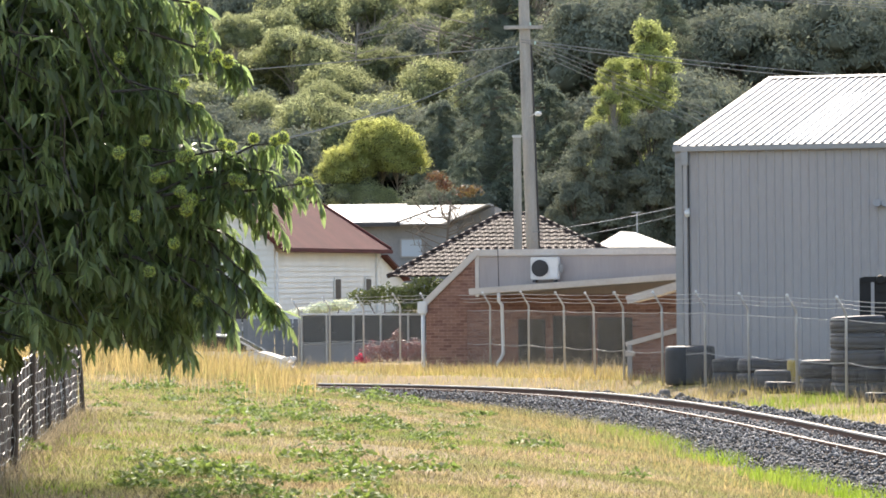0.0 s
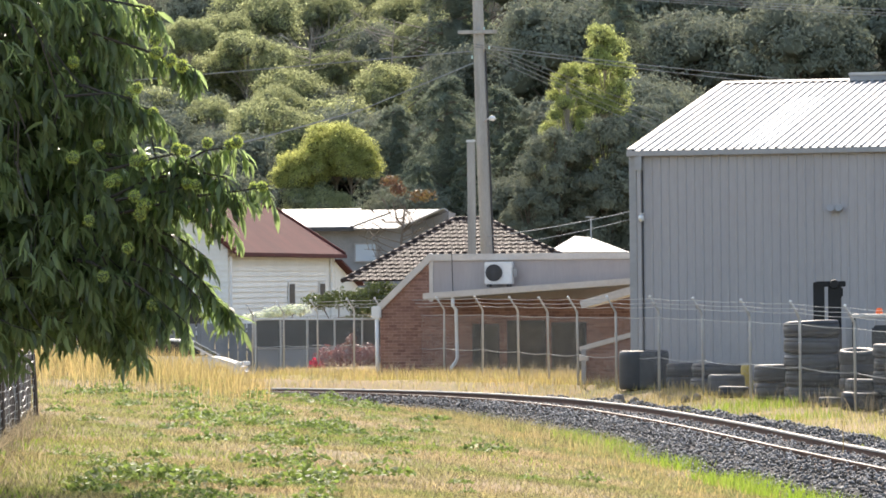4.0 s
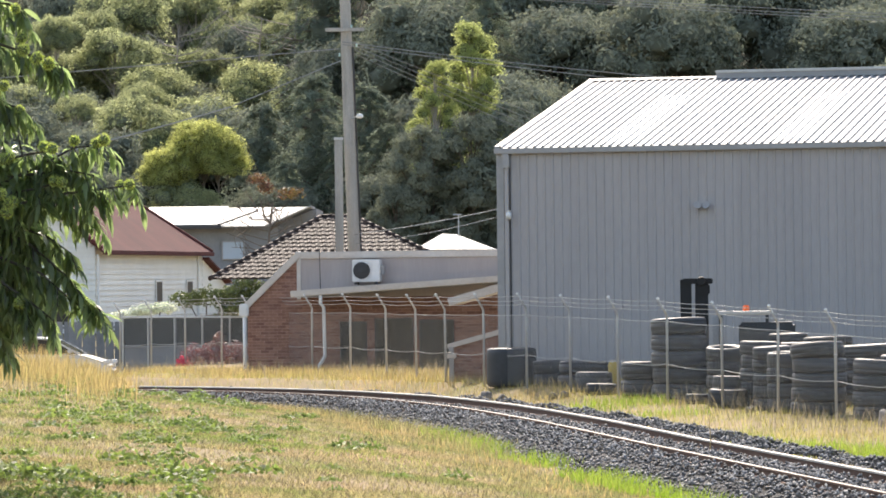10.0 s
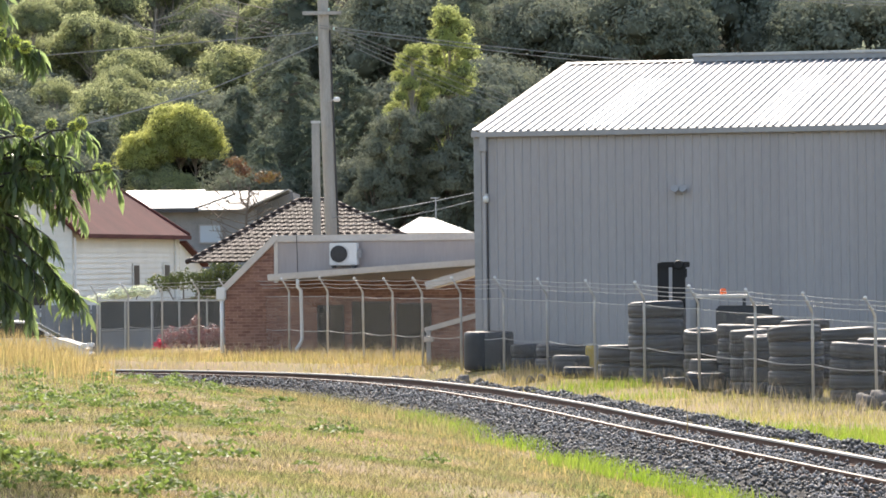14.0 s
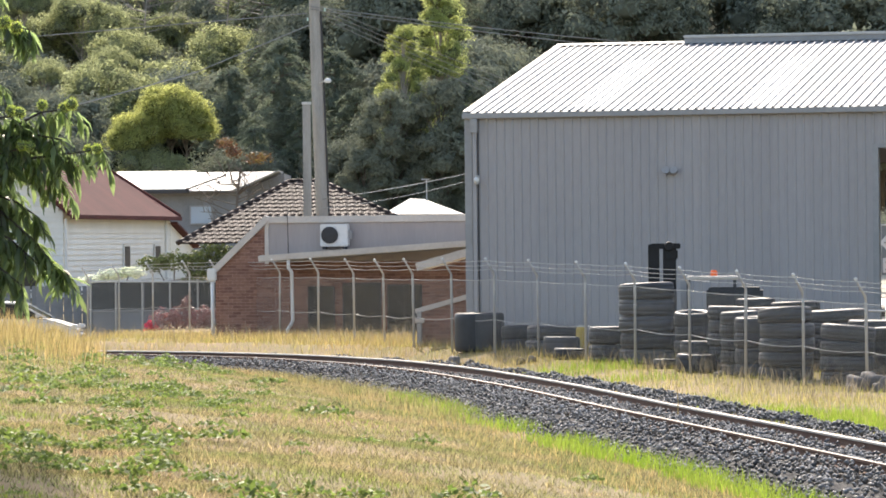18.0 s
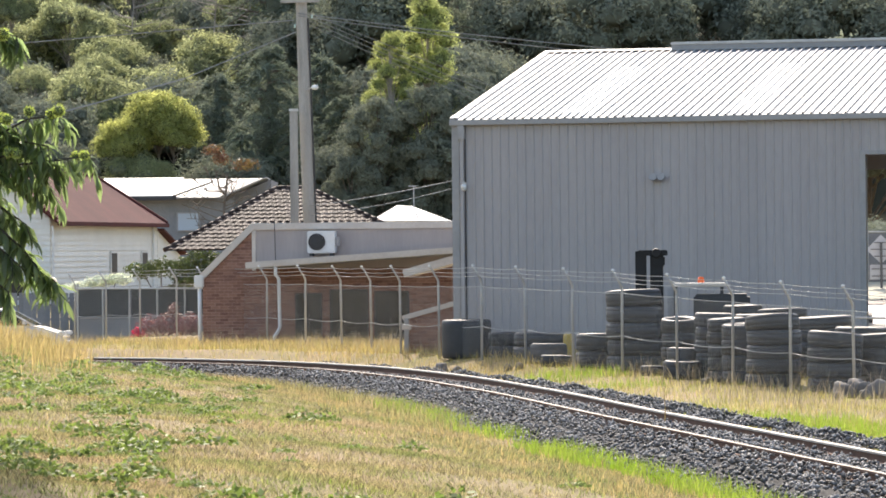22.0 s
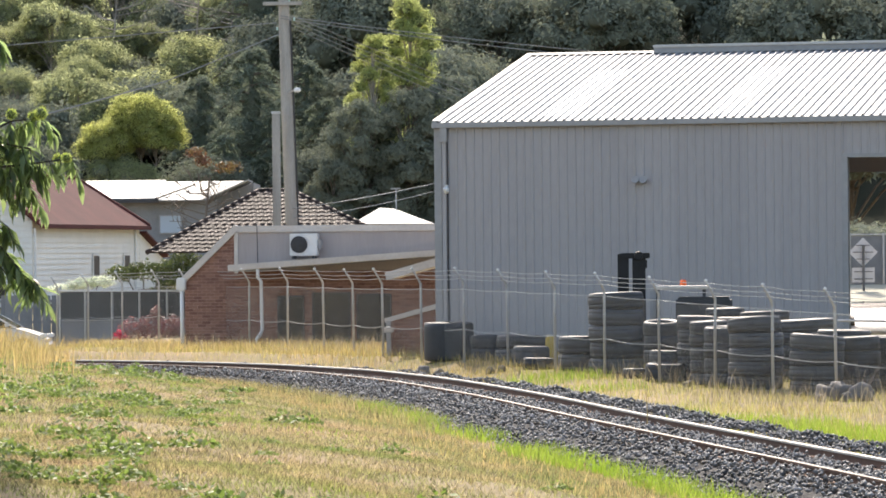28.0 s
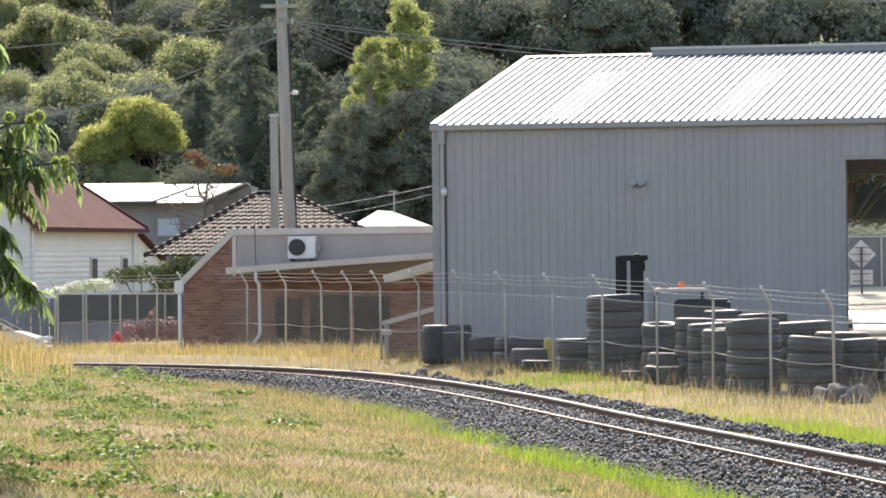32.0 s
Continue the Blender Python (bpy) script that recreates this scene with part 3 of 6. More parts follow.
part("parapet_cap", box(1.28, -0.09, 3.09, 6.95, 0.32, 3.26, 0.012), M_CREAM, hall, "cream metal parapet capping")
part("corner_trim", box(1.3, -0.06, 2.05, 1.4, -0.032, 3.09), M_CREAM, hall)
rk = math.atan2(1.27, 1.33)
part("rake_fascia", box(-0.1, -0.1, -0.09, math.hypot(1.27, 1.33) + 0.06, 0.3, 0.07, 0.01), M_CREAM, hall, "cream sloping barge board").matrix_basis = Matrix.Translation((0, 0, 1.93)) @ Matrix.Rotation(-rk, 4, "Y")
ck = math.atan2(0.34, 5.5)
canopy = part("canopy_roof", box(0, -1.5, -0.02, 5.7, -0.03, 0.06), M_CREAM, hall)
canopy.matrix_basis = Matrix.Translation((1.42, 0, 2.18)) @ Matrix.Rotation(-ck, 4, "Y")
part("canopy_gutter", box(0, -1.62, -0.07, 5.7, -1.5, 0.09, 0.015), M_CREAM, canopy, "cream box gutter")
part("canopy_wall_plate", box(0.05, -0.1, -0.1, 5.6, -0.035, -0.03), M_TRIM, canopy)
pt = part("canopy_downpipe", tube([(2.18, -1.56, 2.16), (2.18, -1.56, 1.95), (2.25, -1.5, 1.85), (2.27, -1.5, 0.62), (2.2, -1.52, 0.48), (2.13, -1.52, 0.4), (2.13, -1.52, 0.1)], 0.045, 8), M_WHITE, hall, "white bent downpipe", True)
pl = part("corner_downpipe", tube([(-0.07, -0.07, 1.75), (-0.07, -0.07, -0.2)], 0.05, 8), M_WHITE, hall, "white corner downpipe", True)
part("rainhead", box(-0.2, -0.16, 1.62, 0.04, 0.0, 1.95, 0.03), M_WHITE, pl)
for x0, x1, z0, z1 in ((2.45, 3.05, 0.35, 1.42), (3.35, 4.25, 0.1, 1.5), (4.5, 5.3, 0.1, 1.45)):
    wdw = part("window_frame", box(x0 - 0.05, -0.03, z0 - 0.05, x1 + 0.05, -0.004, z1 + 0.05), M_DARK, hall, "dark framed window under the canopy")
    part("pane", box(x0, -0.04, z0, (x0 + x1) / 2 - 0.015, -0.031, z1), M_GLASS, wdw)
    part("pane", box((x0 + x1) / 2 + 0.015, -0.04, z0, x1, -0.031, z1), M_GLASS, wdw)
part("mast", tube([(1.95, -0.25, 2.2), (1.93, -0.25, 3.35)], 0.012, 5), M_DARK, hall, "thin roof stay")

ac = thing("air_conditioner", BRICK @ pose(2.8, -0.42, 2.45), "white outdoor air-conditioning unit on the canopy", "air conditioner")
part("casing", box(0, 0, 0.03, 0.72, 0.3, 0.6, 0.02), M_WHITE, ac)
grille = part("fan_grille", lathe([(0.215, 0.0), (0.215, 0.03), (0.2, 0.04), (0.06, 0.05), (0.0, 0.05)], 24, False), M_DARK, ac)
grille.matrix_basis = pose(0.25, 0.0, 0.32, 90)
for r in (0.07, 0.12, 0.17, 0.21):
    part("guard_ring", lathe([(r, 0.05), (r + 0.006, 0.056), (r, 0.06), (r - 0.006, 0.056)], 20), M_DARK, grille)
part("side_panel", box(0.5, -0.012, 0.06, 0.7, -0.001, 0.57, 0.004), M_WHITE, ac)
part("valve_cover", box(0.72, 0.05, 0.2, 0.82, 0.22, 0.45, 0.03), M_TRIM, ac)
for x in (0.06, 0.58):
    part("foot", box(x, -0.02, -0.04, x + 0.07, 0.32, 0.03), M_DARK, ac)

# lean-to between the brick building and the shed
lean = thing("lean_to", pose(-1.24, 108.5, 0, 0, 0, -6), "small lean-to shelter with cream sloping fascia and low wall", "shelter")
up = part("roof_sheet", box(0, 0, -0.08, 1.35, 2.5, 0.05, 0.01), M_CREAM, lean)
up.matrix_basis = Matrix.Translation((0, 0, 1.98)) @ Matrix.Rotation(-0.27, 4, "Y")
part("fascia", box(-0.03, -0.06, -0.1, 1.35, -0.002, 0.09, 0.01), M_CREAM, up, "cream fascia board")
part("low_wall", prism([(-0.05, -0.2), (1.25, -0.2), (1.25, 1.2), (-0.05, 0.86)], 0.2, 0.4), M_BRICK, lean, "low brown brick wall with sloping top")
part("wall_coping", box(-0.03, 0.1, -0.05, 1.38, 0.5, 0.07, 0.012), M_CREAM, lean, "cream sloping coping").matrix_basis = Matrix.Translation((-0.05, 0, 0.9)) @ Matrix.Rotation(-0.265, 4, "Y")
part("post_cap", box(-0.12, -0.02, 0.62, 0.14, 0.18, 0.74, 0.02), M_CREAM, lean)
part("corner_post", box(-0.03, 0.0, -0.2, 0.08, 0.1, 0.9), M_TRIM, lean)

# ---- white weatherboard house with a red iron roof ----
hd = math.degrees(math.atan2(17.0, 2.6))
HOUSE = pose(-14.8, 165.0, 0, 0, 0, hd)
house = thing("weatherboard_house", HOUSE, "white weatherboard cottage with red corrugated iron roof", "house")
HL, HW, HE, HR = 18.0, 4.2, 3.82, 5.66
part("wall_core", box(0, 0.03, 0.2, HL, HW - 0.03, HE), M_BOARD, house)
long_me = to_mesh("weatherboard", prism([(0, 0), (0.05, 0), (0.008, 0.2), (0, 0.2)], 0, HL), M_BOARD)
for k in range(18):
    piece("weatherboard", long_me, house, Matrix.Translation((0, 0.03, 0.25 + k * 0.2)) @ pose(0, 0, 0, 0, 0, -90))
for k in range(26):
    z = 0.25 + k * 0.2
    half = HW / 2 if z < HE else max(0.1, (HR - 0.1 - z) / (HR - HE) * HW / 2)
    part("weatherboard", prism([(0, 0), (0.05, 0), (0.008, 0.2), (0, 0.2)], HW / 2 - half + 0.02, HW / 2 + half - 0.02), M_BOARD, house).matrix_basis = Matrix.Translation((0, HW, z)) @ pose(0, 0, 0, 0, 0, 180)
part("gable_core", prism([(0.0, HE), (HW, HE), (HW / 2, HR - 0.15)], 0.0, 0.3), M_BOARD, house).matrix_basis = Matrix.Translation((0.3, 0, 0)) @ pose(0, 0, 0, 0, 0, 90)
bm = bmesh.new()
e, r = -0.35, HW / 2
ro = [bm.verts.new(v) for v in ((e, e, HE - 0.1), (HL + 0.35, e, HE - 0.1), (HL + 0.35, HW - e, HE - 0.1), (e, HW - e, HE - 0.1), (e, r, HR), (HL - 2.2, r, HR))]
for q in ((0, 1, 5, 4), (1, 2, 5), (2, 3, 4, 5)):
    bm.faces.new([ro[i] for i in q])
bmesh.ops.recalc_face_normals(bm, faces=bm.faces[:])
bmesh.ops.solidify(bm, geom=bm.faces[:], thickness=0.07)
part("roof", bm, M_RED, house, "dull red iron roof")
for a, b in (((e, e, HE - 0.02), (e, r, HR + 0.05)), ((e, r, HR + 0.05), (e, HW - e, HE - 0.02))):
    part("barge_board", tube([a, b], 0.09, 4), M_RED, house)
part("ridge_cap", tube([(e, r, HR + 0.02), (HL - 2.2, r, HR + 0.02)], 0.08, 6), M_RED, house)
part("hip_cap", tube([(HL - 2.2, r, HR + 0.02), (HL + 0.35, e, HE - 0.06)], 0.07, 6), M_RED, house, "sunlit hip capping")
part("gutter", box(e, e - 0.1, HE - 0.26, HL + 0.3, e, HE - 0.1, 0.02), M_RED, house)
part("downpipe", tube([(0.02, -0.09, HE - 0.25), (0.02, -0.09, 0.4)], 0.05, 6), M_WHITE, house)
part("downpipe", tube([(HL - 1.0, -0.06, HE - 0.25), (HL - 1.0, -0.06, 0.4)], 0.05, 6), M_WHITE, house)
part("lean_to_roof", prism([(HL, HE - 0.3), (HL + 4.5, 2.5), (HL + 4.5, 2.44), (HL, HE - 0.38)], -0.3, HW), M_RED, house)
part("lean_to_wall", prism([(HL, 0.2), (HL + 4.3, 0.2), (HL + 4.3, 2.42), (HL, HE - 0.4)], -0.02, HW - 0.2), M_BOARD, house)
for x, wd in ((9.6, 0.9), (15.0, 0.9)):
    fr = part("window_frame", box(x - 0.1, -0.06, 1.6, x + wd + 0.1, -0.022, 2.62), M_WHITE, house)
    # flat dark pane in place of glass that would mirror the field
    part("pane", box(x, -0.07, 1.68, x + wd, -0.061, 2.54), M_DARK, fr, "flat dark window pane")
fr = part("window_frame", box(-0.07, 0.9, 0.9, -0.036, 2.2, 1.95), M_WHITE, house)
part("pane", box(-0.08, 1.0, 1.0, -0.071, 2.1, 1.85), M_GLASS, fr)

# ---- tiled hip-roofed house ----
tiled = thing("tiled_house", pose(0, 0, 0), "brick house with weathered brown tiled hip roof", "house")
EZ, AZ = 2.6, 4.62
bm = bmesh.new()
q = [bm.verts.new(v) for v in ((-9.4, 145.9, EZ), (-0.75, 145.9, EZ), (-0.75, 154.1, EZ), (-9.4, 154.1, EZ), (-5.95, 150, AZ), (-4.85, 150, AZ))]
for f in ((0, 1, 5, 4), (1, 2, 5), (2, 3, 4, 5), (3, 0, 4), (3, 2, 1, 0)):
    bm.faces.new([q[i] for i in f])
part("roof_deck", bm, M_TILE, tiled)
part("house_wall", box(-7.0, 146.5, -0.5, -1.6, 153.6, EZ - 0.02), M_BRICK, tiled)
bm = bmesh.new()
prof = [(-0.125, 0.0), (-0.08, 0.022), (-0.035, 0.032), (0.025, 0.016), (0.08, 0.0), (0.125, 0.008)]
lo = [bm.verts.new((x, 0, z + 0.028)) for x, z in prof]
hi = [bm.verts.new((x, 0.33, z)) for x, z in prof]
dn = [bm.verts.new((x, 0, z - 0.01)) for x, z in prof]
for i in range(5):
    bm.faces.new((lo[i], lo[i + 1], hi[i + 1], hi[i]))
    bm.faces.new((dn[i], dn[i + 1], lo[i + 1], lo[i]))
tile_me = to_mesh("roof_tile", bm, M_TILE)
th_ = math.atan2(AZ - EZ, 4.1)
rows_n = 16
for k in range(rows_n):
    f = k / rows_n
    x0, x1 = -9.4 + f * 3.45 + 0.1, -0.75 - f * 4.1 - 0.1
    y, z = 145.9 + f * 4.1, EZ + f * (AZ - EZ)
    n = int((x1 - x0) / 0.245)
    for i in range(n):
        piece("roof_tile", tile_me, tiled, Matrix.Translation((x0 + (i + 0.5) * (x1 - x0) / n, y, z + 0.015)) @ Matrix.Rotation(th_ + random.uniform(-0.03, 0.03), 4, "X") @ Matrix.Rotation(random.uniform(-0.02, 0.02), 4, "Y"))
cap_me = to_mesh("ridge_tile", tube([(0, 0, 0), (0, 0, 0.36)], 0.07, 8, 0.085), M_TILE, True)
for a, b in (((-5.95, 150, AZ), (-9.4, 145.9, EZ)), ((-4.85, 150, AZ), (-0.75, 145.9, EZ)), ((-5.95, 150, AZ), (-4.85, 150, AZ))):
    a, b = Vector(a), Vector(b)
    n = int((b - a).length / 0.34)
    for i in range(n):
        piece("ridge_tile", cap_me, tiled, Matrix.Translation(a + (b - a) * (i / n) + Vector((0, 0, 0.03))) @ (b - a).to_track_quat("Z", "Y").to_matrix().to_4x4())

# ---- grey building with a white metal roof, and a small white pyramid roof ----
far = thing("grey_building", pose(0, 0, 0), "dark grey building with white metal roof", "building")
part("wall", box(-15.0, 195.2, 0.5, -9.6, 204, 4.9), M_FENCE, far)
part("wall_wing", prism([(-12.2, 0.5), (-8.0, 0.5), (-8.0, 5.65), (-10.0, 4.88), (-12.2, 4.88)], 196.5, 204), M_FENCE, far)
for x0, x1, y0, z0 in ((-15.5, -12.0, 194.6, 4.95), (-12.0, -10.1, 194.2, 4.86)):
    part("roof_slope", prism([(0, 0), (x1 - x0, 0), (x1 - x0, 0.05), (0, 0.05)], 0, 5.2), M_ROOF, far).matrix_basis = Matrix.Translation((x0, y0, z0)) @ Matrix.Rotation(0.165, 4, "X")
part("roof_wing", prism([(-10.1, 4.86), (-8.15, 5.7), (-8.15, 5.76), (-10.1, 4.92)], 194.3, 199.4), M_ROOF, far)
bm = bmesh.new()
q = [bm.verts.new(v) for v in ((-10.15, 194.2, 4.92), (-8.15, 195.0, 5.72), (-8.2, 199.5, 5.79), (-12.2, 199.5, 5.78))]
bm.faces.new(q)
bmesh.ops.solidify(bm, geom=bm.faces[:], thickness=0.05)
part("roof_infill", bm, M_ROOF, far)
part("valley_gutter", tube([(-12.1, 194.15, 4.98), (-10.6, 197.5, 5.62)], 0.06, 5), M_DARK, far)
part("eaves_gutter", box(-15.5, 194.45, 4.8, -12.0, 194.6, 4.95), M_DARK, far)
fr = part("window_frame", box(-12.05, 195.1, 3.45, -11.05, 195.19, 4.28), M_TRIM, far)
# the sky's reflection is put into this pane's pale blue base colour
part("pane", box(-11.98, 195.05, 3.5, -11.12, 195.09, 4.22), glass_mat("painted_sky_glass", (0.42, 0.5, 0.58), 0.15), fr)
hut = thing("white_roofed_hut", pose(0, 0, 0), "small building with white pyramid roof", "building")
bm = bmesh.new()
q = [bm.verts.new(v) for v in ((-3.2, 168.5, 3.64), (-0.3, 168.2, 3.62), (-0.1, 172, 3.62), (-3.1, 172, 3.64), (-2.2, 170.2, 4.24), (-1.65, 170.2, 4.2))]
for f in ((0, 1, 5, 4), (1, 2, 5), (2, 3, 4, 5), (3, 0, 4), (3, 2, 1, 0)):
    bm.faces.new([q[i] for i in f])
part("roof", bm, M_ROOF, hut)
part("wall", box(-3.0, 168.8, 0.6, -0.5, 171.8, 3.62), M_BOARD, hut)
aerial = thing("roof_aerial", pose(-1.57, 170, 4.1), "thin television aerial on a roof", "aerial")
part("mast", tube([(0, 0, 0), (0, 0, 0.86)], 0.025, 5), M_GALV, aerial)
part("boom", tube([(-0.2, 0, 0.84), (0.1, 0.1, 0.84)], 0.02, 5), M_GALV, aerial)
for x in (-0.18, -0.06, 0.06):
    part("element", tube([(x, -0.25, 0.86), (x + 0.1, 0.25, 0.86)], 0.012, 4), M_GALV, aerial)

# ---- security fence with barbed-wire arms ----
POSTS = ((10.00, 79.3), (8.60, 82.3), (7.46, 85.0), (6.45, 87.5), (5.48, 90.0), (4.50, 92.5), (3.47, 95.0), (2.49, 97.2), (1.51, 99.6), (0.56, 102.2), (-0.41, 105.0), (-1.34, 108.2), (-2.10, 111.2), (-2.92, 114.4), (-3.97, 118.5), (-5.15, 122.6), (-6.15, 126.8), (-7.36, 132.0), (-8.43, 136.0), (-9.81, 140.0), (-11.17, 144.0), (-12.50, 148.0))
fence = thing("security_fence", pose(0, 0, 0), "galvanised chain-wire fence with barbed wire on angled arms", "fence")
post_me = to_mesh("post", bm_tube(tube([(0, 0, -0.8), (0, 0, 1.62), (0.0, 0.0, 1.74), (-0.04, -0.06, 1.82), (-0.2, -0.28, 2.1)], 0.03, 8, 0.022), [(0, 0, 1.2), (0, 0, 1.24)], 0.036, 8), M_GALV, True)
tip_me = to_mesh("arm_cap", lathe([(0, -0.035), (0.03, -0.02), (0.036, 0.01), (0, 0.035)], 8, False), M_WHITE, True)
TOPS = []
for i, (x, y) in enumerate(POSTS):
    z = float(np.interp(y, (79, 85, 90, 95, 102, 111, 118, 127, 136, 142, 148), (-0.45, -0.31, -0.18, -0.03, 0.08, 0.05, 0.06, 0.02, -0.02, -0.1, -0.22)))
    lean_x, lean_y = random.uniform(-0.8, 0.8), random.uniform(-0.8, 0.8)
    m = pose(x, y, z, lean_x, lean_y)
    p = piece("post", post_me, fence, m)
    piece("arm_cap", tip_me, p, pose(-0.2, -0.28, 2.1))
    TOPS.append(m)
for fx, fy, fz, sag in ((-0.19, -0.27, 2.05, 0.02), (-0.13, -0.19, 1.95, 0.02), (-0.07, -0.1, 1.86, 0.025), (0, -0.03, 1.62, 0.02), (0, -0.03, 0.72, 0.05)):
    pts = []
    for a, b in zip(TOPS, TOPS[1:]):
        p, q = a @ Vector((fx, fy, fz)), b @ Vector((fx, fy, fz))
        for k in range(6):
            t = k / 6
            pts.append(p.lerp(q, t) + Vector((0, 0, -sag * 4 * t * (1 - t) + random.uniform(-0.004, 0.004))))
    pts.append(TOPS[-1] @ Vector((fx, fy, fz)))
    part("barbed_wire" if fz > 1.7 else "strain_wire", tube(pts, 0.0085, 4), M_GALV, fence)
# chain-wire mesh: straight strands both ways, span by span
vs, fs = [], []
for a, b in zip(TOPS, TOPS[1:]):
    p, q = a @ Vector((0, -0.02, 0.02)), b @ Vector((0, -0.02, 0.02))
    L, H = (q - p).length, 1.6
    d, up = (q - p).normalized(), Vector((0, 0, 1))
    for sgn in (1, -1):
        for c in np.arange(-H, L + H, 0.075):
            u0, v0 = (c, 0.0)
            u1, v1 = (c + sgn * H, H)
            if u1 != u0:
                ends = []
                for (ua, va, ub, vb) in ((u0, v0, u1, v1),):
                    t0, t1 = 0.0, 1.0
                    for lim, s in ((0, 1), (L, -1)):
                        fa, fb = s * (ua - lim), s * (ub - lim)
                        if fa < 0 and fb < 0:
                            t0, t1 = 1.0, 0.0
                        elif fa < 0:
                            t0 = max(t0, fa / (fa - fb))
                        elif fb < 0:
                            t1 = min(t1, fa / (fa - fb))
                    if t1 > t0:
                        ends = [(ua + (ub - ua) * t, va + (vb - va) * t) for t in (t0, t1)]
                if ends:
                    A, B = (p + d * e[0] + up * e[1] for e in ends)
                    o = (d * -sgn + up).normalized() * 0.0016
                    n = len(vs)
                    vs += [A - o, A + o, B + o, B - o]
                    fs.append((n, n + 1, n + 2, n + 3))
part("pipe_rail", tube([(7.6, 86.2, 1.16), (9.6, 85.4, 1.12)], 0.022, 6), M_GALV, fence)
mesh_ob = new("chain_wire_mesh", stuff_mesh("chain_wire_mesh", np.array([tuple(v) for v in vs]), np.array(fs), M_GALV))
mesh_ob.parent = fence
mesh_ob["kind"] = "stuff"

# ---- tyres ----
tyre_profile = [(0.30, 0.05), (0.34, 0.02), (0.42, 0.0), (0.475, 0.006), (0.503, 0.024), (0.515, 0.05), (0.519, 0.075), (0.516, 0.078), (0.516, 0.084), (0.52, 0.087), (0.521, 0.14), (0.52, 0.193), (0.516, 0.196), (0.516, 0.202), (0.519, 0.205), (0.515, 0.23), (0.503, 0.256), (0.475, 0.274), (0.42, 0.28), (0.34, 0.26), (0.30, 0.23), (0.28, 0.14)]
tyre_me = to_mesh("tyre", lathe(tyre_profile, 30), M_TYRE, True)
TYRE_LABEL = "worn black truck tyre lying flat in a stack"
# x, y, top of the stack, diameter, tyres
STACKS = ((1.06, 103.0, 0.64, 0.67, 2), (1.84, 102.0, 0.64, 1.17, 2), (2.0, 99.5, 0.44, 0.8, 1), (2.17, 98.5, 0.21, 0.7, 1), (3.18, 98.0, 0.68, 1.18, 2), (3.8, 97.0, 1.63, 1.2, 5), (4.69, 95.0, 1.04, 0.78, 4),
          (4.72, 93.6, 0.45, 0.76, 2), (4.62, 92.9, 0.2, 0.8, 1), (4.1, 94.2, 0.07, 0.6, 1), (5.32, 93.2, 1.17, 0.86, 5), (5.5, 92.2, 1.08, 0.8, 5), (5.74, 91.4, 0.97, 0.78, 4), (6.2, 93.3, 1.14, 1.06, 5), (6.26, 89.5, 1.17, 1.1, 5),
          (6.12, 97.0, 1.28, 0.84, 5), (6.9, 96.0, 1.21, 1.05, 5), (7.52, 92.6, 1.09, 1.2, 5), (7.33, 88.0, 0.85, 1.08, 4), (8.25, 88.6, 0.8, 0.78, 4), (8.75, 89.3, 0.79, 0.9, 4), (8.1, 90.5, 0.9, 1.1, 4), (9.3, 88.0, 0.8, 1.08, 4), (9.0, 85.6, 0.5, 1.08, 3))
for x, y, top, dia, n in STACKS:
    base = gz(x, y) - 0.04
    sc = dia / 1.04
    h = (top - base) / n
    for k in range(n):
        last = k == n - 1
        tilt = random.uniform(-0.7, 0.7) + (random.uniform(1.0, 3) if last else 0) + (4.0 if last and (x, y) in ((6.26, 89.5), (4.69, 95.0), (7.33, 88.0)) else 0)
        t = new("tyre", tyre_me)
        jit = 0.02 * dia
        t.matrix_basis = pose(x + random.uniform(-jit, jit), y + random.uniform(-jit, jit), base + k * h, tilt, random.uniform(-1.5, 1.5), random.uniform(0, 360)) @ Matrix.Diagonal((sc * random.uniform(0.97, 1.03), sc, h / 0.272, 1))
        tagged(t, TYRE_LABEL, "tyre", "stacks of truck tyres behind the fence")
big_me = to_mesh("loader_tyre", lathe([(0.3, 0.06), (0.45, 0.0), (0.54, 0.01), (0.57, 0.04), (0.575, 0.1), (0.575, 0.5), (0.565, 0.55), (0.53, 0.575), (0.45, 0.58), (0.3, 0.52)], 40), M_TYRE, True)
b = new("loader_tyre", big_me)
b.matrix_basis = pose(0.22, 104.0, gz(0.22, 104.0) - 0.03, 0.4, 0, 0) @ Matrix.Diagonal((1, 1, (0.93 - gz(0.22, 104.0) + 0.03) / 0.58, 1))
tagged(b, "wide black loader tyre lying behind the fence", "tyre")
drum = thing("yellow_drum", pose(2.48, 101.0, gz(2.48, 101)), "small yellow plastic drum among the tyres", "drum")
part("body", lathe([(0, 0), (0.1, 0), (0.11, 0.05), (0.11, 0.5), (0.09, 0.56), (0, 0.57)], 14, False), mat("yellow_plastic", (0.55, 0.38, 0.08), (0.45, 0.3, 0.06), 4, 0.5), drum, smooth=True)
part("lid", lathe([(0, 0.56), (0.06, 0.56), (0.06, 0.61), (0, 0.61)], 12, False), M_CREAM, drum)


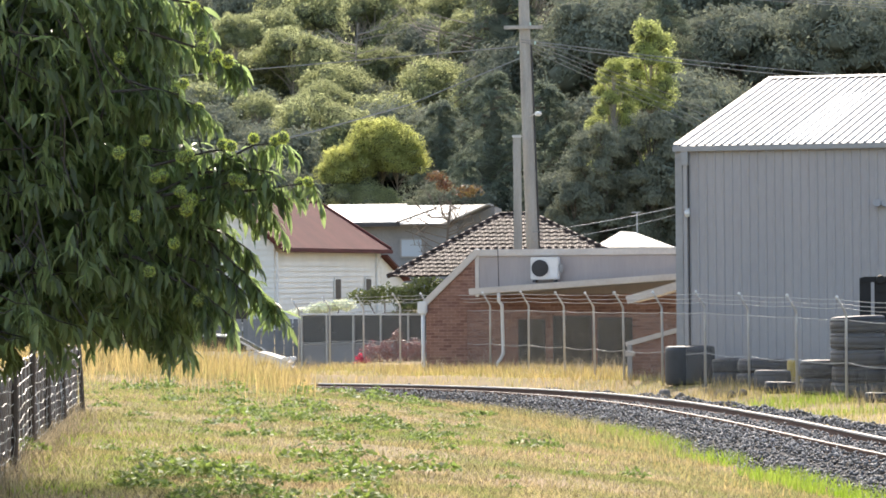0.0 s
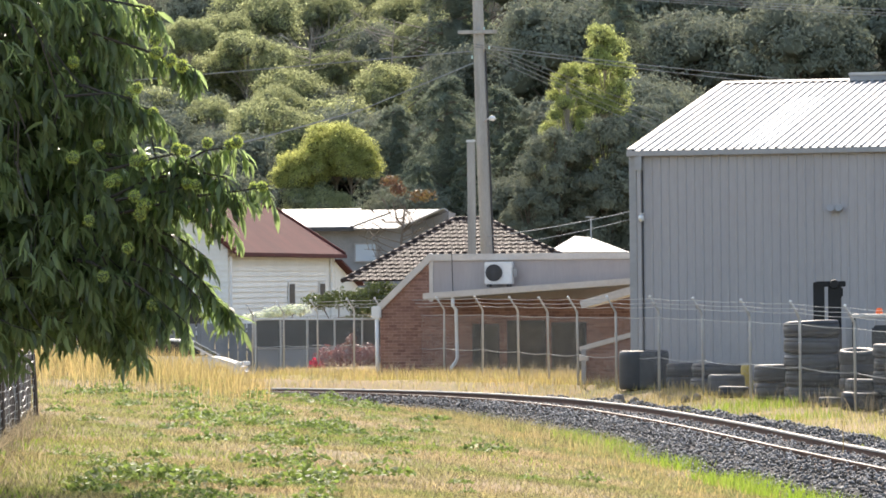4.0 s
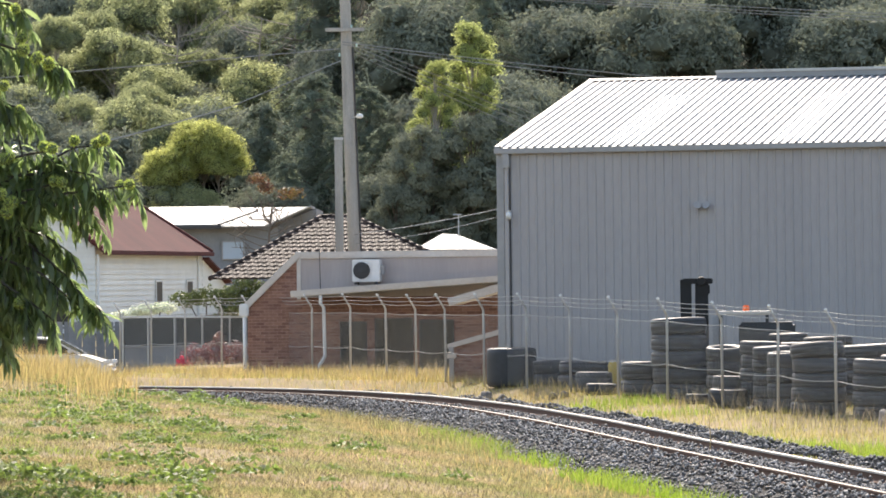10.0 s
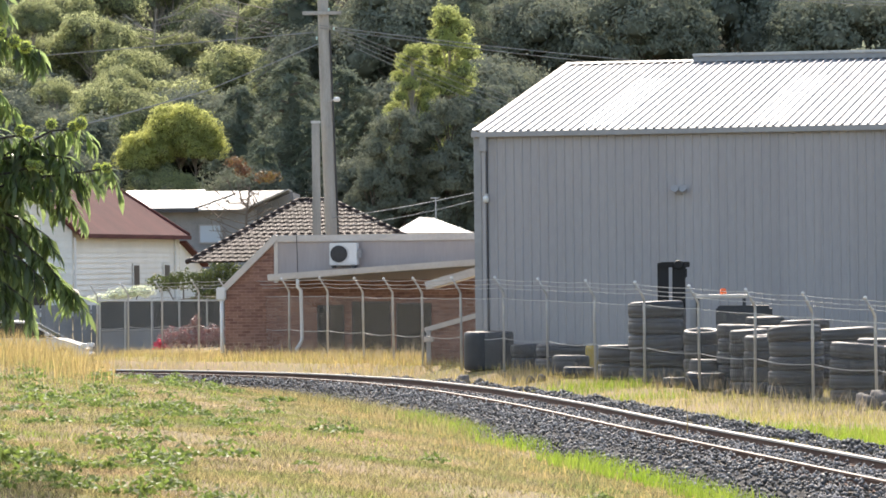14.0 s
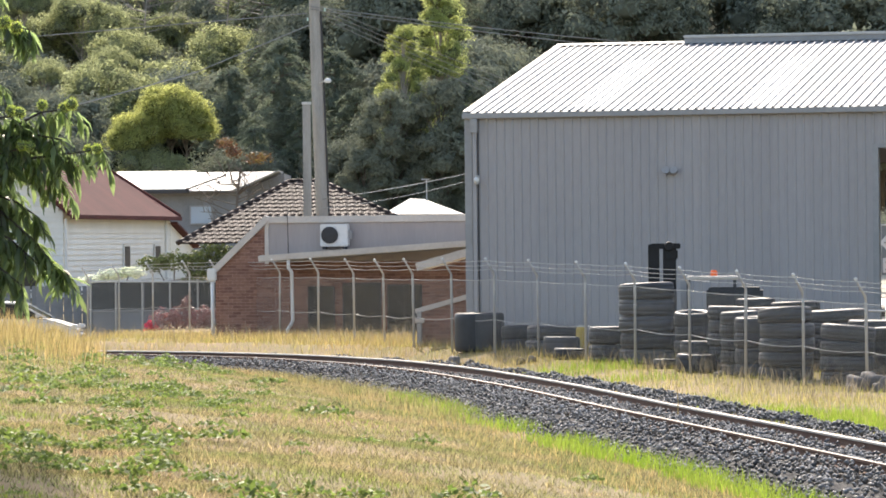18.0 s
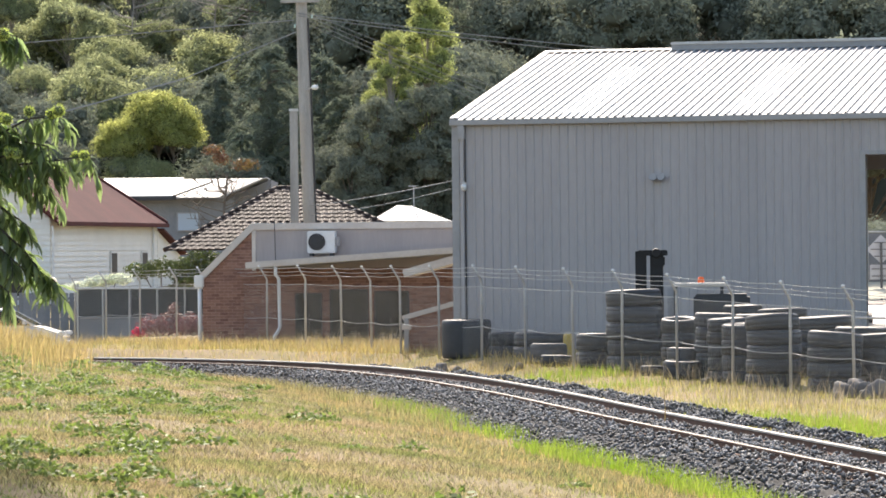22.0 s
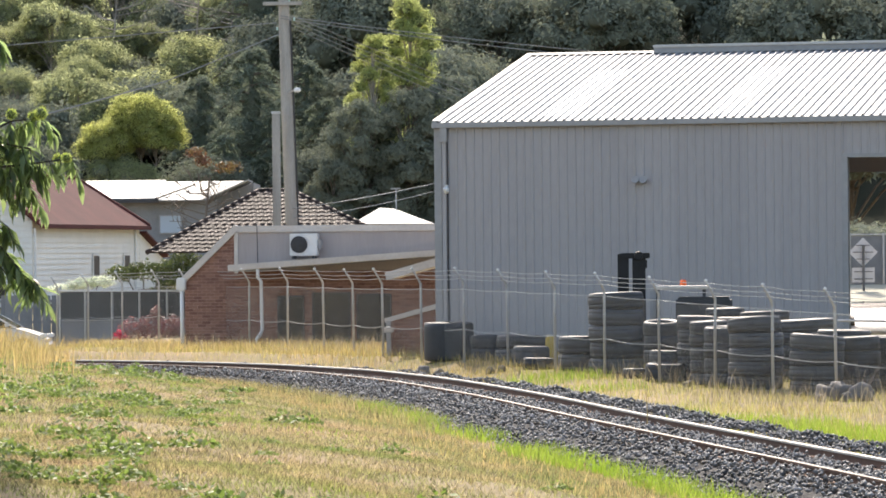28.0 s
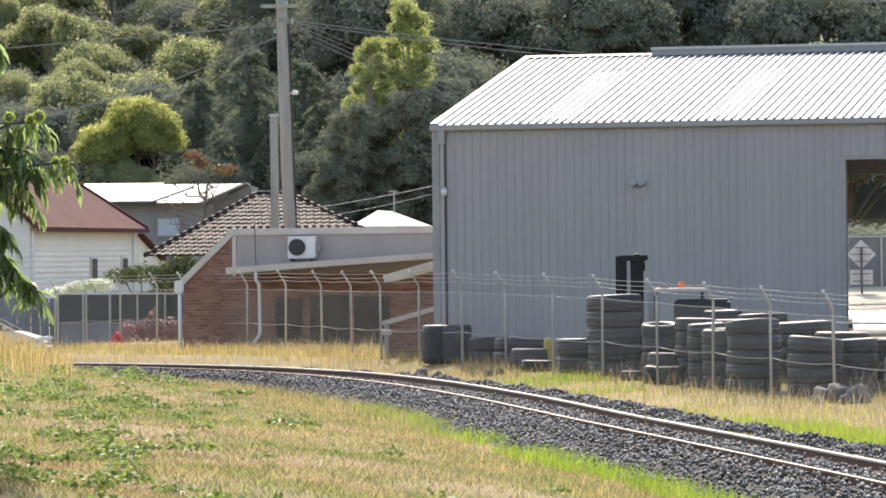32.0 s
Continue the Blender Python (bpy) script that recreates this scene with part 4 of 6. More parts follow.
def rock(x, y, r, label):
    bm = bmesh.new()
    bmesh.ops.create_icosphere(bm, subdivisions=3, radius=1)
    off = Vector((x, y, r))
    for v in bm.verts:
        v.co *= r * (1 + 0.45 * noise.noise(v.co * 1.4 + off) + 0.12 * noise.noise(v.co * 4 + off))
        v.co.z *= 1.05
    ob = new("rock", to_mesh("rock", bm, M_ROCK, True))
    ob.matrix_basis = pose(x, y, gz(x, y) + r * 0.35)
    return tagged(ob, label, "rock", "rocks by the fence")


for x, y, r in ((7.2, 84.2, 0.22), (7.55, 84.4, 0.27), (7.8, 83.6, 0.24), (7.5, 83.2, 0.12), (7.05, 83.4, 0.1)):
    rock(x, y, r, "pale rounded stone in dry grass")
for x, y, r in ((0.0, 100.4, 0.13), (-0.35, 101.6, 0.16), (1.1, 98.6, 0.1), (1.35, 98.4, 0.1), (5.0, 91.3, 0.1)):
    rock(x, y, r, "pale flat stone lying in the grass")

# ---- forklift ----
fork = thing("forklift", pose(4.95, 98.2, gz(4.95, 98.2), 0, 0, -4), "black forklift with cream overhead guard and orange beacon", "forklift")
fz = gz(4.95, 98.2)
for x, x1 in ((-1.06, -0.82), (-0.74, -0.46)):
    part("mast_rail", box(x, -0.1, 0.1, x1, 0.1, 2.46 - fz, 0.01), M_BLACK, fork)
part("mast_crossbar", box(-1.0, -0.14, 2.36 - fz, -0.36, 0.1, 2.48 - fz, 0.015), M_BLACK, fork)
part("hose_reel", lathe([(0, 0), (0.09, 0), (0.1, 0.03), (0.1, 0.1), (0.09, 0.13), (0, 0.13)], 14, False), M_BLACK, fork).matrix_basis = pose(-0.6, -0.1, 2.42 - fz, 90)
part("mast_head", box(-0.72, -0.14, 2.12 - fz, -0.42, 0.12, 2.36 - fz, 0.03), M_BLACK, fork)
for x in (-0.9, -0.72):
    part("lift_chain", box(x, -0.03, 0.3, x + 0.06, 0.03, 2.34 - fz), M_DARK, fork)
part("lift_cylinder", tube([(-0.88, 0.06, 0.2), (-0.88, 0.06, 2.3 - fz)], 0.03, 8), M_BLACK, fork)
part("backrest", box(-1.05, -0.16, 0.9, -0.45, -0.11, 1.5), M_DARK, fork)
part("chassis", box(-0.35, -0.5, 0.25, 1.0, 0.5, 1.0, 0.06), M_DARK, fork)
part("counterweight", box(0.2, -0.5, 0.6, 1.42, 0.5, 1.52 - fz, 0.07), M_DARK, fork)
part("seat_back", box(0.2, -0.22, 1.0, 0.32, 0.22, 1.5 - fz, 0.04), M_DARK, fork)
guard = part("overhead_guard", box(-0.24, -0.5, 1.68 - fz, 0.9, 0.5, 1.76 - fz, 0.02), M_CREAM, fork, "cream-painted guard roof")
for y in (-0.46, 0.42):
    part("front_pillar", box(-0.22, y, 0.9, -0.16, y + 0.05, 1.68 - fz), M_DARK, guard)
    part("rear_pillar", box(0.78, y, 0.9, 0.84, y + 0.05, 1.68 - fz), M_DARK, guard)
part("windscreen", box(-0.36, -0.42, 0.9, -0.12, -0.38, 1.66 - fz), M_TRIM, fork, "grey side screen")
part("beacon", lathe([(0, 0), (0.075, 0), (0.07, 0.1), (0.04, 0.13), (0, 0.13)], 12, False), M_ORANGE, fork, "orange warning beacon").matrix_basis = pose(0.36, -0.1, 1.765 - fz)
for x, r in ((-0.1, 0.33), (0.85, 0.28)):
    for y in (-0.52, 0.38):
        part("wheel", lathe([(0.1, 0), (r, 0.0), (r, 0.16), (0.1, 0.16)], 20), M_TYRE, fork).matrix_basis = pose(x, y + 0.16, r, 90)

# ---- road sign seen from behind, and the white van past the shed ----
sz = gz(12.4, 132)
sign = thing("road_sign", pose(12.4, 132.0, 0), "bare metal back of a diamond road sign with a small plate", "road sign")
part("post", tube([(0, -0.06, sz), (0, -0.06, 2.62)], 0.036, 8), M_SIGNPOST, sign, "dull dark sign post")
part("diamond_plate", prism([(0, 2.85), (0.43, 2.42), (0, 1.99), (-0.43, 2.42)], 0, 0.012), M_SIGN, sign)
part("supplementary_plate", box(-0.33, 0.0, 1.54, 0.33, 0.012, 1.97), M_SIGN, sign)
for z, w2 in ((2.62, 0.2), (2.42, 0.3), (2.22, 0.2), (1.85, 0.27), (1.64, 0.27)):
    part("stiffener", box(-w2, -0.02, z - 0.012, w2, -0.001, z + 0.012), M_SIGNPOST, sign)
van = thing("white_van", pose(12.0, 121.2, 0, 0, 0, 90), "white van parked nose-on beyond the shed", "van")
vz = gz(12.0, 122.5)
bm = prism([(0, vz + 0.25), (-0.02, 0.26), (0.25, 0.42), (2.2, 0.95), (4.6, 1.0), (4.6, vz + 0.25)], -1.0, 1.0)
bmesh.ops.bevel(bm, geom=bm.edges[:], offset=0.05, segments=2, affect="EDGES")
part("body", bm, M_CARWHITE, van)
part("windscreen", prism([(2.1, 0.94), (2.35, 1.03), (4.5, 1.06), (4.5, 0.98)], -0.92, 0.92), M_GLASS, van)
for x in (0.7, 3.8):
    for y in (-1.0, 0.82):
        part("wheel", lathe([(0.05, 0), (0.33, 0), (0.33, 0.18), (0.05, 0.18)], 20), M_TYRE, van).matrix_basis = pose(x, y + 0.18, vz + 0.33, 90)
ramp = part("yard_ramp", prism([(0, -0.5), (7.0, -0.5), (7.0, 1.46), (0, 0.8)], -4.0, 4.0), mat("pale_sunlit_gravel", (0.46, 0.43, 0.33), (0.36, 0.34, 0.25), 0.8, 0.9, 0.3), None)
ramp.matrix_basis = pose(14.2, 126.8, 0, 0, 0, 90)
tagged(ramp, "pale gravel ramp rising behind the shed", "ramp", kind="structure")
screen = thing("yard_screen_fence", pose(0, 0, 0), "tall grey mesh screen fence behind the road sign", "fence")
panel_me = to_mesh("screen_panel", box(0, -0.01, 1.3, 0.98, 0.01, 2.9, 0.004), mat("grey_shade_mesh", (0.2, 0.21, 0.22), (0.16, 0.17, 0.18), 3.0, 0.8, 0.1))
for k in range(6):
    piece("screen_panel", panel_me, screen, pose(11.2 + k, 134.2, 0))
    part("post", tube([(11.2 + k, 134.1, 1.2), (11.2 + k, 134.1, 2.98)], 0.03, 6), M_GALV, screen)
part("top_rail", tube([(11.1, 134.12, 2.94), (17.2, 134.12, 2.94)], 0.022, 6), M_GALV, screen)

# ---- silver car beyond the long grass ----
cz = gz(-12.6, 131.5)
car = thing("silver_car", pose(-13.1, 130.5, -0.36, 0, 0, -4) @ Matrix.Scale(0.92, 4), "silver-white hatchback parked by the paling fence", "car")
bm = prism([(-2.1, 0.3), (2.05, 0.28), (2.08, 0.5), (1.9, 0.66), (1.15, 0.9), (-2.05, 0.95), (-2.15, 0.6)], -0.85, 0.85)
bmesh.ops.bevel(bm, geom=bm.edges[:], offset=0.09, segments=3, affect="EDGES")
part("body", bm, M_CARSILVER, car, smooth=False)
bm = prism([(-1.95, 0.93), (1.1, 0.93), (0.3, 1.37), (-0.3, 1.41), (-1.35, 1.36)], -0.69, 0.69)
bmesh.ops.bevel(bm, geom=bm.edges[:], offset=0.05, segments=2, affect="EDGES")
part("glasshouse", bm, M_GLASS, car, "dark car windows")
bm = prism([(0.32, 1.35), (0.2, 1.42), (-0.4, 1.46), (-1.3, 1.42), (-1.6, 1.3), (-1.3, 1.37), (-0.4, 1.41)], -0.7, 0.7)
part("roof_panel", bm, M_CARSILVER, car)
for y in (-0.71, 0.66):
    part("pillar", prism([(1.12, 0.93), (0.26, 1.4), (0.18, 1.4), (1.0, 0.93)], y, y + 0.05), M_CARSILVER, car)
    part("pillar", prism([(-0.42, 0.93), (-0.5, 1.42), (-0.58, 1.42), (-0.52, 0.93)], y, y + 0.05), M_DARK, car)
    part("pillar", prism([(-1.5, 0.93), (-1.2, 1.4), (-1.35, 1.4), (-1.95, 0.93)], y, y + 0.05), M_CARSILVER, car)
part("headlight", box(1.85, -0.8, 0.6, 2.08, -0.5, 0.73, 0.03), M_WHITE, car)
part("headlight", box(1.85, 0.5, 0.6, 2.08, 0.8, 0.73, 0.03), M_WHITE, car)
part("wing_mirror", box(0.75, -0.95, 0.95, 0.9, -0.76, 1.08, 0.03), M_CARSILVER, car)
for x in (-1.35, 1.35):
    for y in (-0.86, 0.68):
        w = part("tyre", lathe([(0.2, 0), (0.31, 0.0), (0.31, 0.18), (0.2, 0.18)], 20), M_TYRE, car)
        w.matrix_basis = pose(x, y + 0.18, 0.31, 90)
        part("rim", lathe([(0.0, 0.02), (0.2, 0.02), (0.2, 0.16), (0, 0.16)], 16, False), M_GALV, w)

# ---- paling fence, shade-cloth pen and garden shrubs in front of the house ----
paling = thing("paling_fence", from_eye(1.08), "grey weathered timber paling fence", "fence")
pal_me = to_mesh("paling", box(-0.07, -0.01, 0, 0.07, 0.01, 1.0, 0.004), M_FENCE)
for i in range(64):
    x = -18.8 + i * 0.145
    y = 141.2 - i * 0.012
    z0, z1 = -0.7, 1.34 + random.uniform(-0.02, 0.02) + (0.0 if i < 50 else 0.03)
    piece("paling", pal_me, paling, pose(x, y, z0, random.uniform(-1, 1), random.uniform(-0.7, 0.7)) @ Matrix.Diagonal((1, 1, z1 - z0, 1)))
for z in (0.45, 1.1):
    part("fence_rail", box(-18.9, 141.25, z, -9.6, 141.32, z + 0.08), M_FENCE, paling)
pen = thing("shade_cloth_pen", from_eye(1.075) @ pose(-11.65, 139.0, 0, 0, 0, -1), "steel-framed pen with dark shade cloth above grey sheeting", "animal pen")
pz = -0.3
for i, x in enumerate((0.0, 0.78, 1.6, 2.45, 3.3, 3.95)):
    part("post", tube([(x, 0, pz - 0.2), (x, 0, 1.5 if i else 1.6)], 0.035, 6), M_GALV, pen)
    if i < 5:
        x1 = (0.0, 0.78, 1.6, 2.45, 3.3, 3.95)[i + 1]
        part("cloth_panel", box(x + 0.05, 0.03, 0.56, x1 - 0.04, 0.045, 1.42), M_SCREEN, pen, "dark shade cloth")
        part("lower_sheet", box(x + 0.04, 0.02, pz - 0.2, x1 - 0.04, 0.04, 0.54), M_FENCE, pen)
part("top_rail", tube([(-0.05, -0.02, 1.47), (4.0, -0.02, 1.43)], 0.03, 6), M_WHITE, pen)
part("mid_rail", tube([(0, -0.02, 0.55), (4.0, -0.02, 0.58)], 0.015, 6), M_GALV, pen)
part("pen_side", box(0.0, 0.05, pz - 0.2, 0.04, 4.0, 1.42), M_SCREEN, pen)
part("pen_back", box(0.0, 4.0, pz - 0.2, 4.0, 4.05, 1.42), M_SCREEN, pen)

# ---- power pole, stub post and wires ----
power = thing("power_pole", from_eye(1.13), "tall grey weathered timber power pole with crossarms", "power pole")
pb, pt_ = Vector((-3.86, 122, 0.0)), Vector((-4.2, 122.0, 12.6))
part("pole", tube([pb.lerp(pt_, t) + Vector((0.012 * math.sin(t * 9), 0, 0)) for t in np.linspace(0, 1, 14)], 0.185, 14, 0.135), M_WOOD, power, "silver-grey cracked timber pole", True)
part("conduit", tube([pb.lerp(pt_, t) + Vector((0.2 - 0.05 * t, -0.05, 0)) for t in (0.02, 0.3, 0.7)], 0.025, 6), M_DARK, power)
for z, h0, h1 in ((9.28, -0.55, 0.5), (10.72, -0.7, 0.75)):
    c = pb.lerp(pt_, z / 12.6)
    part("crossarm", box(c.x + h0, c.y - 0.28, z - 0.05, c.x + h1, c.y - 0.18, z + 0.05, 0.01), M_WOOD, power)
ins_me = to_mesh("insulator", lathe([(0, -0.1), (0.04, -0.1), (0.07, -0.04), (0.04, 0.0), (0.07, 0.04), (0.04, 0.1), (0, 0.11)], 10, False), mat("pale_green_glass_insulator", (0.45, 0.62, 0.56), (0.4, 0.55, 0.5), 5, 0.15), True)
for k in range(4):
    piece("insulator", ins_me, power, pose(-3.95 + k * 0.13, 121.75, 10.5))
for x, z in ((-3.95, 9.36), (-3.82, 8.85), (-4.28, 8.6)):
    piece("insulator", ins_me, power, pose(x, 121.75, z) @ Matrix.Scale(0.45, 4))
lampo = part("lamp_arm", tube([(-4.0, 121.9, 6.88), (-3.78, 121.6, 6.96)], 0.02, 6), M_GALV, power)
part("lamp_head", lathe([(0, -0.06), (0.07, -0.05), (0.1, 0.0), (0.07, 0.06), (0, 0.075)], 12, False), M_WHITE, lampo, "white street-lamp head", True).matrix_basis = pose(-3.75, 121.5, 6.93)
stub = thing("stub_post", from_eye(1.13) @ pose(-4.33, 121.6, 0), "shorter grey square post beside the power pole", "post")
part("shaft", box(-0.11, -0.11, 0, 0.11, 0.11, 6.3, 0.02), M_WOOD, stub)
part("cap", box(-0.125, -0.125, 6.3, 0.125, 0.125, 6.37, 0.01), M_GALV, stub)


def wire(a, b, sag, r=0.012, label="thin grey overhead power cable"):
    a, b = Vector(a), Vector(b)
    pts = [a.lerp(b, t) + Vector((0, 0, -4 * sag * t * (1 - t))) for t in np.linspace(0, 1, 25)]
    ob = part("overhead_wire", tube(pts, r * 0.85, 5), M_CABLE, None)
    ob.matrix_basis = from_eye(1.13)
    return tagged(ob, label, "cable", "overhead wires")


wire((-20, 121.7, 7.6), (-4.3, 121.9, 8.77), 0.0, 0.016, "pale overhead cable to the power pole")
for dz in (0.0, -0.07):
    wire((-4.2, 121.8, 8.95 + dz), (9.5, 124, 7.55 + dz * 3), 0.12, 0.013)
for k, dz in enumerate((0.0, 0.16, 0.3)):
    wire((-3.9, 122.1, 10.55 - dz * 0.3), (26, 123, 8.9 - dz), 0.18, 0.011)
for k in range(4):
    wire((-4.1, 122.2, 9.05 - 0.1 * k), (5.2, 132, 5.6 - 0.28 * k + 0.1), 0.05, 0.009)
wire((-12.6, 118, 5.66), (-7.2, 121, 7.2), 0.03, 0.022, "twisted black-and-white service cable")
wire((-7.2, 121, 7.2), (-4.15, 122, 8.5), 0.0, 0.016, "twisted service cable to the pole")
wire((-4.0, 122, 3.75), (0.4, 112, 4.35), 0.06, 0.013, "sagging service cable to the shed")
wire((-4.0, 122, 3.5), (0.4, 112, 4.18), 0.1, 0.009)

# ---- plants ----


def leaf_quads(rng, centres, normals, length, width, droop=0.0, along=None):
    """Flat lozenge leaves at the given centres, lying near the given normals."""
    n = len(centres)
    face = normals + rng.normal(0, 0.45, (n, 3))
    face /= np.linalg.norm(face, axis=1)[:, None]
    d = rng.normal(size=(n, 3)) if along is None else along + rng.normal(0, 0.18, (n, 3))
    d[:, 2] -= droop
    d -= face * (d * face).sum(1)[:, None]
    d /= np.linalg.norm(d, axis=1)[:, None]
    w = np.cross(face, d)
    L = (length * rng.uniform(0.6, 1.3, n))[:, None]
    Wd = (width * rng.uniform(0.7, 1.2, n))[:, None]
    V = np.stack([centres - d * L / 2, centres - w * Wd / 2 + d * L * 0.1, centres + d * L / 2, centres + w * Wd / 2 + d * L * 0.1], 1).reshape(-1, 3)
    k = 4 * np.arange(n)[:, None]
    F = np.concatenate([k + np.array([0, 1, 2]), k + np.array([0, 2, 3])])
    return V, F


def lobed_points(rng, lobes, n, shell=0.55):
    """Points in the outer shells of ellipsoid lobes (x, y, z, rx, ry, rz), with their outward directions."""
    lobes = np.array(lobes, float)
    wgt = lobes[:, 3] * lobes[:, 5]
    pick = rng.choice(len(lobes), n, p=wgt / wgt.sum())
    d = rng.normal(size=(n, 3))
    d /= np.linalg.norm(d, axis=1)[:, None]
    r = rng.uniform(shell, 1.0, n) ** 0.6 * (1 + 0.18 * np.sin(d[:, 0] * 7 + pick) * np.sin(d[:, 2] * 6 + 2 * pick))
    return lobes[pick, :3] + d * lobes[pick, 3:] * r[:, None], d


def small_leaves(rng, P, D, length, width, droop, spread=0.7):
    """Pointed one-triangle leaves at P, lying loosely along the surface whose outward directions are D."""
    n = len(P)
    face = D + rng.normal(0, spread, (n, 3))
    face /= np.linalg.norm(face, axis=1)[:, None]
    d = rng.normal(size=(n, 3))
    d[:, 2] -= droop
    d -= face * (d * face).sum(1)[:, None]
    d /= np.linalg.norm(d, axis=1)[:, None] + 1e-6
    w = np.cross(face, d)
    L = (length * rng.uniform(0.55, 1.4, n))[:, None]
    Wd = (width * rng.uniform(0.7, 1.3, n))[:, None]
    V = np.stack([P - w * Wd / 2, P + w * Wd / 2, P + d * L], 1).reshape(-1, 3)
    return V, 3 * np.arange(n)[:, None] + np.arange(3)


def ball_mesh(levels):
    bm = bmesh.new()
    bmesh.ops.create_icosphere(bm, subdivisions=levels, radius=1)
    v = np.array([tuple(q.co) for q in bm.verts])
    bm.verts.index_update()
    f = np.array([[q.index for q in p.verts] for p in bm.faces])
    bm.free()
    return v, f


BALL_V, BALL_F = ball_mesh(2)


def lumps(d, seed):
    """An uneven radius for each direction of a leaf head."""
    return 1 + 0.18 * np.sin(d[:, 0] * 5.1 + seed) * np.sin(d[:, 2] * 4.3 + 2 * seed) + 0.12 * np.sin(d[:, 0] * 11 + d[:, 1] * 9 + seed * 3) + 0.05 * np.sin(d[:, 2] * 17 + d[:, 0] * 13 + seed)


def tree_kind(name, seed, height, spread, style, leaf_mat, core_mat, bark, n, leaf):
    """Trunk with limbs and a crown of rounded leaf heads. style: heads, open, tower or pine."""
    rng = np.random.default_rng(seed)
    limbs, heads, VV, FF, at = [], [], [], [], 0
    if style == "pine":
        # flat drooping boughs in tiers
        fans = 90
        for k in range(fans):
            f = (k + rng.uniform(0, 1)) / fans
            r = (spread * (1 - f) ** 0.7 + 0.6) * rng.uniform(0.7, 1.15)
            a = k * 2.4 + rng.uniform(-0.4, 0.4)
            z = height * (0.05 + 0.92 * f)
            m = n // fans
            t = rng.uniform(0.1, 1, m) ** 0.7
            w = rng.normal(0, 0.24, m) * r * (1.2 - t)
            up = 0.16 * r * np.sin(t * 2.2) - 0.3 * r * t ** 2.2 - 0.25 * np.abs(w) + rng.normal(0, 0.12, m)
            c, q = math.cos(a), math.sin(a)
            P = np.stack([c * r * t - q * w, q * r * t + c * w, z + up], 1)
            V, F = small_leaves(rng, P, np.tile((0.3 * c, 0.3 * q, 1.0), (m, 1)), leaf[0], leaf[1], 0.5, 0.4)
            VV.append(V)
            FF.append(F + at)
            at += len(V)
            limbs.append([(0, 0, z), (c * r * 0.5, q * r * 0.5, z + 0.08 * r), (c * r * 0.9, q * r * 0.9, z - 0.18 * r)])
        for k in range(8):
            f = k / 7
            q = spread * (1 - f) ** 0.8 * 0.62 + 0.25
            heads.append((0, 0, height * (0.12 + 0.78 * f), q, height * 0.11))
    else:
        count = {"heads": 19, "open": 12, "tower": 34}[style]
        for k in range(count):
            a, f = k * 2.4 + rng.uniform(-0.6, 0.6), (k + rng.uniform(0.1, 0.9)) / count
            if style == "tower":
                q = spread * rng.uniform(0.26, 0.42) * (1.0 - 0.3 * f)
                o = max(0.0, spread * math.sqrt(max(0.2, 1 - f ** 5)) - q) * rng.uniform(0.55, 1)
                z = height * (0.05 + 0.87 * f)
            else:  # a broad cap of heads, the lower ones hanging
                q = spread * rng.uniform(0.3, 0.47)
                el = math.asin(min(1.0, -0.5 + 1.48 * f)) if style == "heads" else math.asin(-0.1 + 1.08 * f)
                rise = min(height * 0.45, spread * 0.85)
                o = (spread - q * 0.6) * math.cos(el) * rng.uniform(0.65, 1.08)
                z = height - rise + math.sin(el) * (rise - q * 0.75) + rng.uniform(-0.25, 0.1) * q
            heads.append((o * math.cos(a), o * math.sin(a), z, q, q * rng.uniform(0.65, 0.92)))
        area = np.array([h[3] ** 2 for h in heads])
        for k, (x, y, z, q, qz) in enumerate(heads):
            m = int(n * area[k] / area.sum())
            d = rng.normal(size=(m, 3))
            d /= np.linalg.norm(d, axis=1)[:, None]
            d[:, 2] = np.where(d[:, 2] < -0.45, -d[:, 2], d[:, 2])
            r = lumps(d, k + seed) * (1 - 0.4 * rng.uniform(0, 1, m) ** 1.6 + rng.exponential(0.06, m))
            if style == "open":
                keep = np.sin(d[:, 0] * 6 + k) * np.sin(d[:, 1] * 5 + 2 * k) + 0.6 * d[:, 2] > -0.25
                d, r = d[keep], r[keep]
            V, F = small_leaves(rng, d * (q, q, qz) * r[:, None] + (x, y, z), d + (0, 0, 0.25), leaf[0], leaf[1], 0.7, 0.45)
            VV.append(V)
            FF.append(F + at)
            at += len(V)
            zb = max(height * 0.12, z - height * 0.3)
            limbs.append([(0, 0, zb), (x * 0.4, y * 0.4, (zb + z) / 2), (x * 0.95, y * 0.95, z)])
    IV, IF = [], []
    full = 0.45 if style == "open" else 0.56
    for k, (x, y, z, q, qz) in enumerate(heads):  # solid core added to block sun leaking through, slightly darker than the leaves
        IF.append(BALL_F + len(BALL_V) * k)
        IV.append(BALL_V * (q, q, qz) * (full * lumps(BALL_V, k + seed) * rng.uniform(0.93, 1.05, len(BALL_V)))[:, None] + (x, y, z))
    root = thing(name, pose(0, 0, -500), "", "tree")
    bm = tube([(0, 0, -6.0), (0.1, 0.05, height * 0.3), (-0.1, 0.1, height * 0.6), (0.1, 0, height * 0.9)], 0.016 * height, 8, 0.04)
    for pts in limbs[:: 3 if style == "pine" else 1]:
        bm_tube(bm, pts, 0.006 * height, 5, 0.03)
    part("trunk", bm, bark, root)
    crown = new("crown", stuff_mesh("crown", np.concatenate(VV), np.concatenate(FF), leaf_mat))
    crown.parent = root
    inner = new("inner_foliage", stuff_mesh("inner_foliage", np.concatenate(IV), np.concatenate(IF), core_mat))
